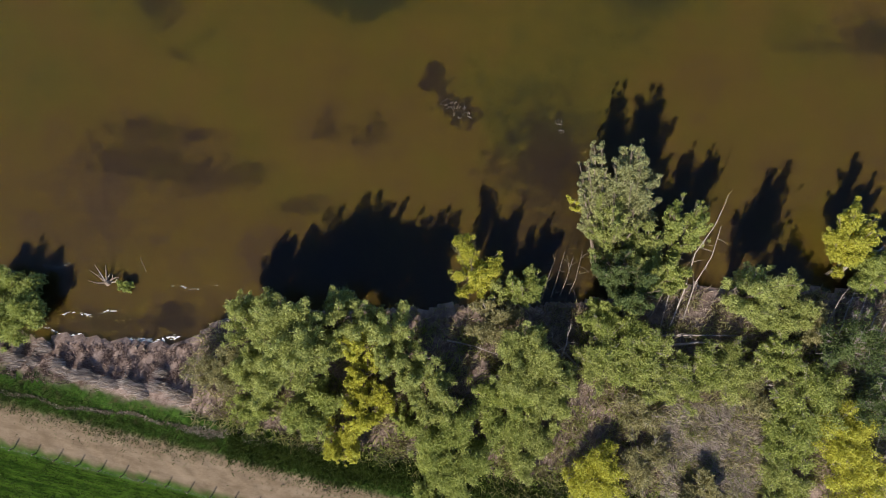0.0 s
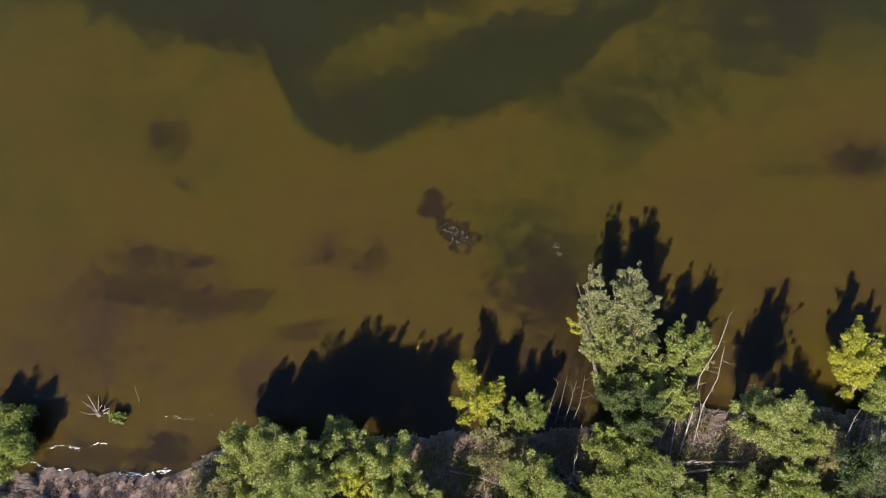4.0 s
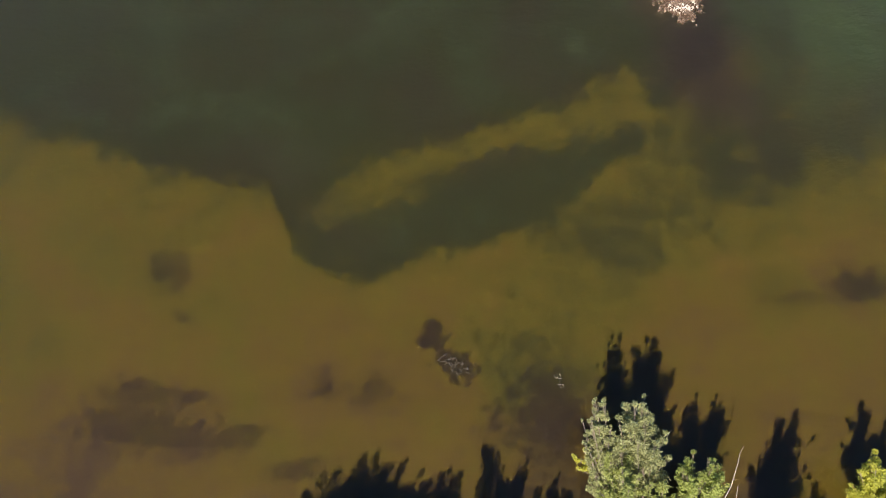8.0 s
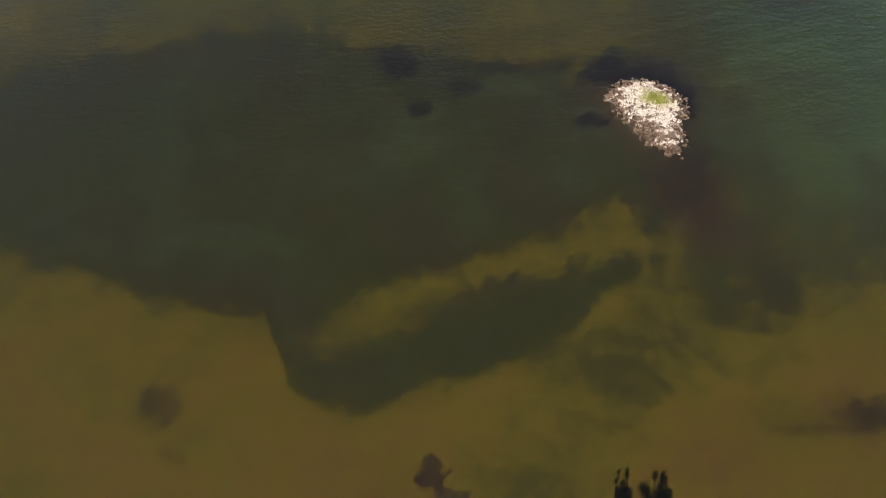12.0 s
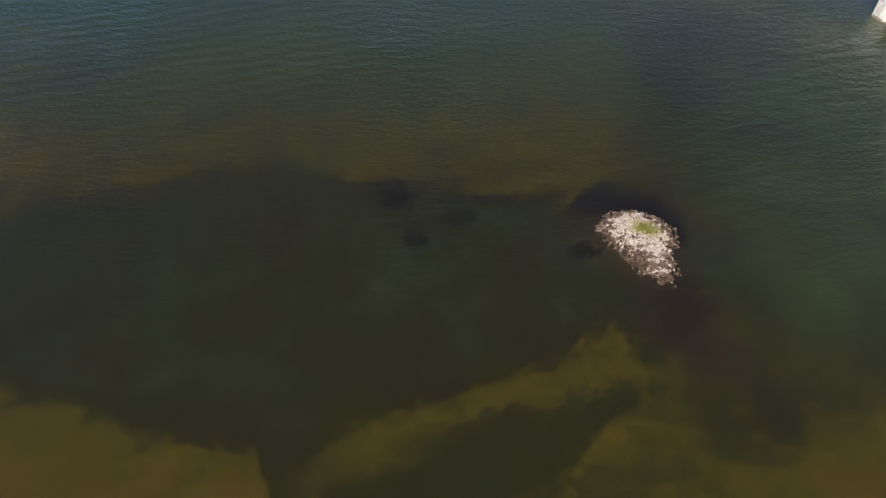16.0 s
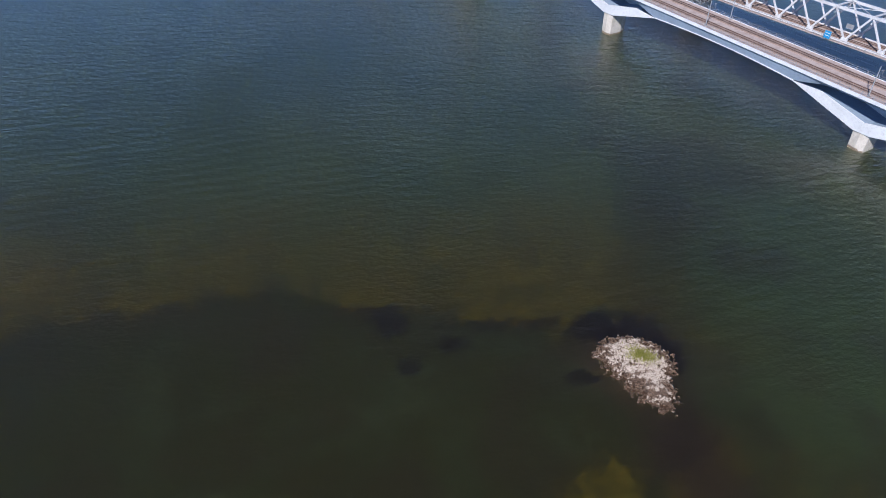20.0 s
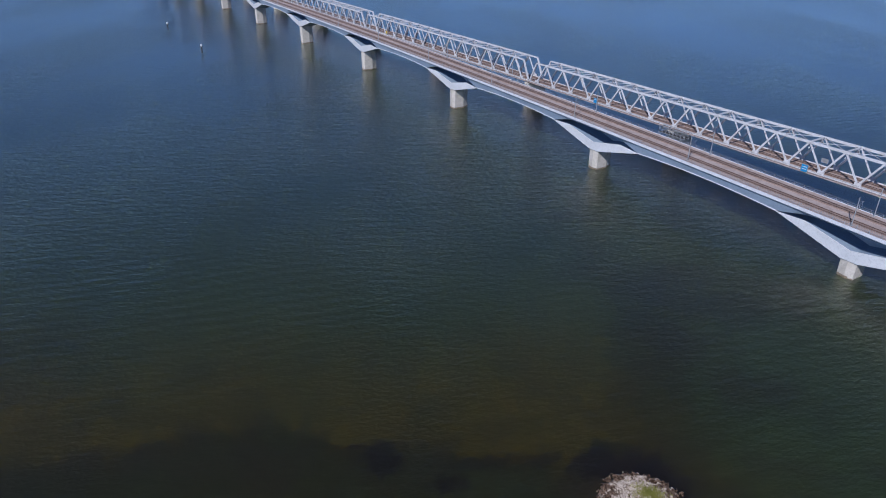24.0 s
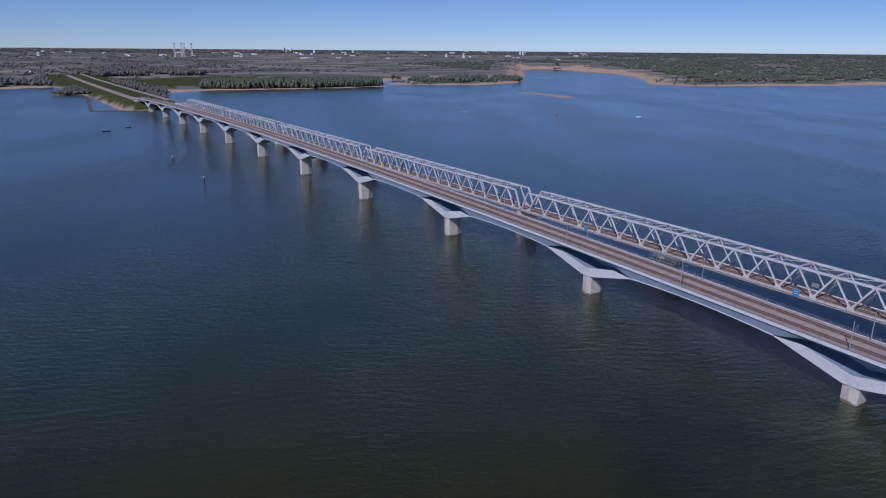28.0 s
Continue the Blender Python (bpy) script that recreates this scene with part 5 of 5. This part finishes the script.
# ---- field fence ----
def build_fence():
    fence = tagged(new("field_fence"), "wire fence on dark wooden posts beside the dirt path", "fence")
    one, tops = None, []
    for k in range(-4, 19):
        u = -62.6 + 3.05 * k
        v = -25.0 - 0.241 * (u + 63)
        x, y = world_of(u, v)
        z = ground_at(x, y)
        tops.append((x, y, z))
        if one is None:
            one = part("post", tube(bmesh.new(), [(0, 0, -0.3), (0, 0, 1.2)], [0.075, 0.065], 7), M_BARK, fence)
            one.matrix_local = pose(x, y, z)
        else:
            share("post", one, fence, pose(x, y, z, 0, 2 * math.sin(k * 3.1)))
    for h in (0.45, 0.8, 1.1):
        part("wire", tube(bmesh.new(), [(x, y, z + h) for x, y, z in tops], [0.007] * len(tops), 4), M_DARKSTEEL, fence)


build_fence()


# ---- islet grass and things afloat ----
def build_islet_grass():
    rng = np.random.RandomState(31)
    a, r = rng.uniform(0, 6.283, 2600), np.abs(rng.normal(0, 0.5, 2600)) + 0.15 * rng.rand(2600)
    u, v = 42.9 + np.cos(a) * r * 2.9 + 0.3 * np.sin(3 * a), 93.5 + np.sin(a) * r * 2.0 - 0.9 * np.cos(a) * r
    x, y = world_of(u, v)
    vv, ff = blades(rng, np.stack([x, y, land(x, y)[0] + 0.05], 1), 0.5, 0.12, (0.1, 0.1), 0.6)
    tagged(new("islet_grass", mesh_from("islet_grass", vv, ff, [M_ISLET])), "fresh yellow-green grass patch on the islet", "grass", kind="stuff")


build_islet_grass()


def beacon(x, y, tall, label):
    """A steel beacon pile with a pale top mark standing in the river."""
    b = tagged(new("river_beacon"), label, "beacon", "river beacons")
    b.matrix_basis = pose(x, y, 0)
    part("pile", tube(bmesh.new(), [(0, 0, -5), (0, 0, tall * 0.7)], [0.6, 0.5], 10), M_DARKSTEEL, b)
    part("platform", tube(bmesh.new(), [(0, 0, tall * 0.7), (0, 0, tall * 0.74)], [1.1, 1.1], 10), M_DARKSTEEL, b)
    part("top_mark", tube(bmesh.new(), [(0, 0, tall * 0.74), (0, 0, tall * 0.86), (0, 0, tall)], [0.5, 0.75, 0.45], 10), M_WHITE, b, "white top mark")


beacon(-75.3, 422.5, 6.0, "dark steel beacon pile with a white top mark")
beacon(-74.4, 532.6, 6.2, "dark steel beacon pile with a white top mark")


def hull(bm, ln, w, h, bow=0.35):
    low = [(-ln / 2, -w * 0.4, -0.3), (ln * (0.5 - bow), -w * 0.42, -0.3), (ln * 0.46, 0, -0.3), (ln * (0.5 - bow), w * 0.42, -0.3), (-ln / 2, w * 0.4, -0.3)]
    return prism(bm, low, [(x * 1.04, y * 1.2, h + (0.3 if x > ln * 0.4 else 0)) for x, y, _ in low])


def boat(x, y, turn, ln, label, hull_mat, cabin=True):
    b = tagged(new("boat"), label, "boat", "boats")
    b.matrix_basis = pose(x, y, 0, 0, 0, turn)
    part("hull", hull(bmesh.new(), ln, ln * 0.28, ln * 0.09), hull_mat, b)
    if cabin:
        c = part("cabin", prism(bmesh.new(), [(-ln * 0.25, -ln * 0.09, ln * 0.09), (ln * 0.15, -ln * 0.09, ln * 0.09), (ln * 0.15, ln * 0.09, ln * 0.09), (-ln * 0.25, ln * 0.09, ln * 0.09)],
                                [(-ln * 0.22, -ln * 0.08, ln * 0.2), (ln * 0.06, -ln * 0.08, ln * 0.2), (ln * 0.06, ln * 0.08, ln * 0.2), (-ln * 0.22, ln * 0.08, ln * 0.2)]), M_WHITE, b)
        part("window", box(bmesh.new(), -ln * 0.18, ln * 0.06, -ln * 0.087, ln * 0.087, ln * 0.12, ln * 0.165), M_DARKSTEEL, c, "dark cabin window band")


boat(617, 625, 152, 9.0, "white motor boat crossing the far river", M_WHITE)
boat(434, 822, 160, 6.0, "small white boat far out on the river", M_WHITE)
boat(-92, 806, 10, 9.0, "low dark barge moored off the north shore", M_DARKSTEEL, False)
boat(-64, 835, 12, 7.0, "low dark barge moored off the north shore", M_DARKSTEEL, False)

buoy = tagged(new("red_buoy"), "small red can buoy floating in the river", "buoy")
buoy.matrix_basis = pose(518, 698, 0)
part("float", tube(bmesh.new(), [(0, 0, -0.5), (0, 0, 1.1)], [1.2, 1.1], 10), M_RED, buoy)
part("top", tube(bmesh.new(), [(0, 0, 1.1), (0, 0, 3.6)], [0.7, 0.35], 8), M_RED, buoy)


# ---- things on the bridges ----
def board(name, label, x, y, z, w, h, material, bars):
    """A flat sign on two legs, facing along the water."""
    b = tagged(new(name), label, "sign")
    b.matrix_basis = pose(x, y, z)
    p = part("panel", box(bmesh.new(), -0.06, 0.06, -w / 2, w / 2, -h / 2, h / 2), material, b)
    part("frame", box(bmesh.new(), -0.03, 0.10, -w / 2 - 0.1, w / 2 + 0.1, -h / 2 - 0.1, h / 2 + 0.1), M_GALV, b)
    for k in range(bars):
        part("bar", box(bmesh.new(), -0.09, -0.065, -w * 0.36, w * 0.36, h * (0.18 - 0.34 * k), h * (0.26 - 0.34 * k)), M_WHITE, p, "white bar")
    for s in (-1, 1):
        part("leg", box(bmesh.new(), -0.05, 0.05, s * w * 0.4 - 0.05, s * w * 0.4 + 0.05, -h / 2 - (z - TZ - h / 2 + 0.6), -h / 2), M_GALV, b)


board("fairway_sign", "blue navigation board with white bars on the truss walkway", TW - 2.1, 45.4, 11.2, 2.3, 2.6, M_SIGN, 2)
board("fairway_sign", "small blue navigation board on the truss walkway", TW - 2.1, 153.7, 11.3, 2.0, 2.2, M_SIGN, 1)
board("fairway_sign", "yellow navigation board on the truss walkway", TW - 2.1, 368.5, 12.0, 2.6, 2.2, M_YELLOW, 0)
board("grey_panel", "plain grey equipment panel on the truss bridge", TE + 1.0, 45.4, 11.6, 2.6, 1.5, M_GALV, 0)


def build_scaffold():
    sc = tagged(new("inspection_scaffold"), "grey lattice inspection scaffold hung on the truss bridge", "scaffold")
    x0, x1, y0, y1, z0, z1 = TW - 4.6, TW - 2.0, 97.0, 111.0, TZ - 2.2, TZ + 0.6
    for x in (x0, x1):
        for z in (z0, (z0 + z1) / 2, z1):
            part("ledger", beam(bmesh.new(), (x, y0, z), (x, y1, z), 0.13), M_GALV, sc)
        for k in range(8):
            y = y0 + 2 * k
            part("standard", beam(bmesh.new(), (x, y, z0 - 0.3), (x, y, z1 + 0.5), 0.12), M_GALV, sc)
            if k < 7:
                part("brace", beam(bmesh.new(), (x, y, z0), (x, y + 2, z1), 0.1), M_GALV, sc)
    part("platform", box(bmesh.new(), x0, TW - 0.4, y0, y1, z0 - 0.15, z0), M_DARKSTEEL, sc, "dark plank platform")
    for y in (y0, (y0 + y1) / 2, y1):
        part("hanger", beam(bmesh.new(), (x1, y, z1), (TW - 0.3, y, TZ), 0.14), M_GALV, sc)


build_scaffold()

# ---- north shore: embankment, jetty, woods, town ----
def build_approach():
    girder = tagged(new("approach_span"), "plain brown girder span between truss and embankment", "bridge span")
    part("deck", box(bmesh.new(), TW + 0.2, TE - 0.2, 1007.4, 1085, TZ - 1.6, TZ - 0.15), M_DECK, girder)
    for x0 in (TW, TE):
        part("edge_girder", box(bmesh.new(), x0 - 0.3, x0 + 0.3, 1007.4, 1085, TZ - 2.0, TZ + 0.6), M_TRUSS, girder)
    line = tagged(new("railway_line"), "brown railway line on the grassy embankment", "railway")
    ys = [float(v) for v in np.arange(1160, 2700, 30)]
    for x0, w in ((4.0, 7.0), (51.0, 5.5)):
        zs = np.array([ground_at(x0, y) for y in ys])
        part("track_bed", ribbon(bmesh.new(), ys, lambda y: [(x0 - w, np.interp(y, ys, zs) - 0.6), (x0 + w, np.interp(y, ys, zs) - 0.6), (x0 + w * 0.9, np.interp(y, ys, zs) + 0.5), (x0 - w * 0.9, np.interp(y, ys, zs) + 0.5)]), M_DECK, line)
        for dx in (-3.4, -2.0, 2.0, 3.4):
            part("rail", ribbon(bmesh.new(), ys, lambda y: [(x0 + dx - 0.1, np.interp(y, ys, zs) + 0.5), (x0 + dx + 0.1, np.interp(y, ys, zs) + 0.5), (x0 + dx, np.interp(y, ys, zs) + 0.7)]), M_RAIL, line)
    wall = tagged(new("abutment"), "pale concrete bridge abutment in the embankment", "abutment")
    part("wall", box(bmesh.new(), DECK_W - 0.5, DECK_E + 0.5, 1152, 1168, 0.5, float(deck_top(1160)) - 4.6), M_CONCRETE, wall)
    dam = tagged(new("stone_dam"), "low dark stone dam enclosing a basin by the bridge", "dam")
    for p, q in (((-46, 1450), (-62, 1270)), ((-62, 1270), (-76, 1100)), ((-76, 1100), (-4, 1061))):
        part("bank", beam(bmesh.new(), (*p, -0.2), (*q, -0.2), 5.0, 2.2), M_DAM, dam)


build_approach()

_ICO = bmesh.new()
bmesh.ops.create_icosphere(_ICO, subdivisions=1, radius=1.0)
ICO_V = np.array([v.co[:] for v in _ICO.verts])
ICO_F = np.array([[v.index for v in f.verts] for f in _ICO.faces])
_ICO.free()


def wood(name, label, seed, u, v, height, wide, material, lobes=3, back=4):
    """A far wood: uneven crowns of several jagged clumps each, at points (x, y)."""
    rng = np.random.RandomState(seed)
    z, _, d, _, _ = land(u, v)
    keep = (d > back) & (z > 0.3) & (np.hypot(u - O_U, v - O_V) < 4860)
    x, y, z = u[keep], v[keep], z[keep]
    V, F = [], []
    for k in range(lobes):
        n = len(x)
        h = height * rng.uniform(0.6, 1.25, n) * np.minimum(1, 2300 / np.hypot(x - O_U, y - O_V)) ** 1.3
        w = wide * rng.uniform(0.35, 0.75, n)
        c = np.stack([x + rng.normal(0, wide * 0.3, n), y + rng.normal(0, wide * 0.3, n), z + h * rng.uniform(0.35, 0.75, n)], 1)
        s = np.stack([w, w, h * 0.42], 1)
        pts = c[:, None] + ICO_V[None] * s[:, None] * rng.uniform(0.6, 1.35, (n, 12, 1))
        F.append((ICO_F[None] + (np.arange(n) * 12)[:, None, None] + sum(len(q) for q in V)).reshape(-1, 3))
        V.append(pts.reshape(-1, 3))
    if len(x):
        tagged(new(name, mesh_from(name, np.concatenate(V), np.concatenate(F), [material])), label, "woods", kind="stuff")


def scatter(seed, n, x0, x1, y0, y1, size=0.0, cut=0.0):
    rng = np.random.RandomState(seed)
    x, y = rng.uniform(x0, x1, n), rng.uniform(y0, y1, n)
    if size:
        k = ripple(x, y, size, seed % 5) > cut
        x, y = x[k], y[k]
    return x, y


def strip(seed, n, pts, deep):
    """Points in a belt inland of a line of points."""
    rng = np.random.RandomState(seed)
    k = rng.uniform(0, len(pts) - 1.001, n)
    i = k.astype(int)
    P = np.array(pts, float)
    p = P[i] + (P[i + 1] - P[i]) * (k - i)[:, None]
    off = rng.uniform(0, deep, n)
    return p[:, 0] + off * 0.35, p[:, 1] + off


wood("far_wood", "dense dark green poplar wood along the north shore", 51, *strip(51, 3000, [(215, 1600), (310, 1560), (530, 1535), (672, 1555)], 130), 17, 5.5, M_HAZED_WOOD, 2)
wood("far_wood", "brownish wood behind the railway embankment", 52, *scatter(52, 1500, 90, 420, 2350, 2950, 300, -0.2), 17, 9, M_HAZED_BROWNWOOD, 2)
wood("far_wood", "dark trees on the western far shore", 53, *scatter(53, 600, -330, -80, 1850, 2150, 200, -0.3), 13, 8, M_HAZED_BROWNWOOD)
wood("far_wood", "bushes on the point beside the embankment", 54, *scatter(54, 300, -100, -30, 1520, 1680), 6, 5, M_HAZED_WOOD)
wood("far_wood", "bushes along the railway embankment", 55, *scatter(55, 600, 62, 120, 1300, 2000, 90, -0.2), 8, 5, M_HAZED_BROWNWOOD)
wood("far_wood", "dark trees on the sandy river island", 56, *scatter(56, 1300, 860, 1330, 1600, 1880, 190, 0.05), 14, 6.5, M_HAZED_WOOD, 2)
wood("far_wood", "scrub on the sandy river island", 57, *scatter(57, 420, 760, 1150, 1560, 1800, 120, 0.25), 5, 5, M_HAZED_BROWNWOOD)
wood("far_wood", "wide dark wood behind the eastern strand", 58, *scatter(58, 9500, 1560, 4600, 1000, 3000, 700, -0.45), 13, 10, M_HAZED_WOOD, 2, 150)
wood("far_wood", "scattered trees on the eastern strand", 59, *scatter(59, 400, 1480, 2300, 1100, 1500, 150, 0.4), 8, 6, M_HAZED_WOOD, 2)
wood("far_wood", "tree belts between far fields", 60, *scatter(60, 5600, -300, 3300, 2300, 4700, 420, 0.35), 8, 7, M_HAZED_BROWNWOOD, 2)
wood("far_wood", "haze-greyed brown woods among the far fields", 63, *scatter(63, 3600, -350, 900, 2500, 4600, 520, 0.05), 9, 7, M_HAZED_BROWNWOOD, 2)
wood("far_wood", "trees along the bank of the far side channel", 64, *strip(64, 700, [(1660, 1580), (1850, 1800), (1960, 2050), (2120, 2420), (2560, 3000)], 90), 12, 8, M_HAZED_WOOD, 2)
wood("far_wood", "brown scrub beside the railway embankment", 65, *scatter(65, 420, 66, 150, 1130, 1540, 70, -0.3), 6, 4.5, M_HAZED_BROWNWOOD, 2)
wood("far_wood", "brown scrub on the point below the railway", 66, *scatter(66, 260, -95, -30, 1500, 1800, 60, -0.3), 6, 4.5, M_HAZED_BROWNWOOD, 2)
wood("far_wood", "hazy tree line along the horizon", 61, *(lambda r, a: (O_U + r * np.sin(a), O_V + r * np.cos(a)))(np.random.RandomState(61).uniform(4500, 4880, 3600), np.radians(np.random.RandomState(62).uniform(-3, 70, 3600))), 9, 14, M_HAZED_BROWNWOOD, 2)


def house(w, d, h, wall, roof):
    b = new("far_building")
    part("wall", box(bmesh.new(), -w / 2, w / 2, -d / 2, d / 2, -2, h), wall, b)
    if roof:
        part("roof", prism(bmesh.new(), [(-w * 0.52, -d * 0.55, h), (w * 0.52, -d * 0.55, h), (w * 0.52, d * 0.55, h), (-w * 0.52, d * 0.55, h)], [(-w * 0.5, -0.2, h * 1.55), (w * 0.5, -0.2, h * 1.55), (w * 0.5, 0.2, h * 1.55), (-w * 0.5, 0.2, h * 1.55)]), roof, b)
    for k in range(max(2, int(w / 9))):
        part("window_band", box(bmesh.new(), -w * 0.42 + k * w * 0.84 / max(2, int(w / 9)), -w * 0.42 + (k + 0.55) * w * 0.84 / max(2, int(w / 9)), -d / 2 - 0.15, d / 2 + 0.15, h * 0.35, h * 0.75), M_DARKSTEEL, b)
    return b


def build_town():
    rng = np.random.RandomState(71)
    kinds = [tagged(house(34, 14, 6, M_WHITE, None), "pale flat-roofed building on the hazy horizon", "building", "far town"),
             tagged(house(13, 9, 5, M_BRICK, M_ROOF), "small brick house with a pitched roof far off", "building", "far town"),
             tagged(house(13, 11, 20, M_EDGE, None), "pale tower block on the hazy horizon", "building", "far town")]
    used = [False] * 3
    for k in range(120):
        a = radians(rng.uniform(0, 46) if k % 4 else rng.uniform(12, 30))
        r = rng.uniform(4000, 4820)
        i = rng.choice(3, p=[0.5, 0.38, 0.12])
        x, y = O_U + r * math.sin(a), O_V + r * math.cos(a)
        m = pose(x, y, ground_at(x, y), 0, 0, rng.uniform(0, 180))
        if used[i]:
            copy_thing(kinds[i], m)
        else:
            kinds[i].matrix_basis, used[i] = m, True
    h = tagged(house(22, 14, 8, M_WHITE, M_ROOF), "white farmhouse behind the far shore", "building")
    h.matrix_basis = pose(-81, 2673, ground_at(-81, 2673), 0, 0, 20)
    # lift bridge towers on the skyline
    for dx, dy in ((0, 0), (34, -12), (52, 8), (88, -6)):
        t = tagged(new("lift_tower"), "pale steel lift bridge tower on the skyline", "tower", "lift towers")
        x, y = 640 + dx, 3880 + dy
        t.matrix_basis = pose(x, y, ground_at(x, y))
        for sx in (-3, 3):
            part("leg", box(bmesh.new(), sx - 1.3, sx + 1.3, -2, 2, -2, 74), M_EDGE, t)
        part("crosshead", box(bmesh.new(), -6.5, 6.5, -4, 4, 70, 76), M_EDGE, t)
        for z in (18, 36, 54):
            part("strut", box(bmesh.new(), -3, 3, -1, 1, z - 1, z + 1), M_EDGE, t)


build_town()
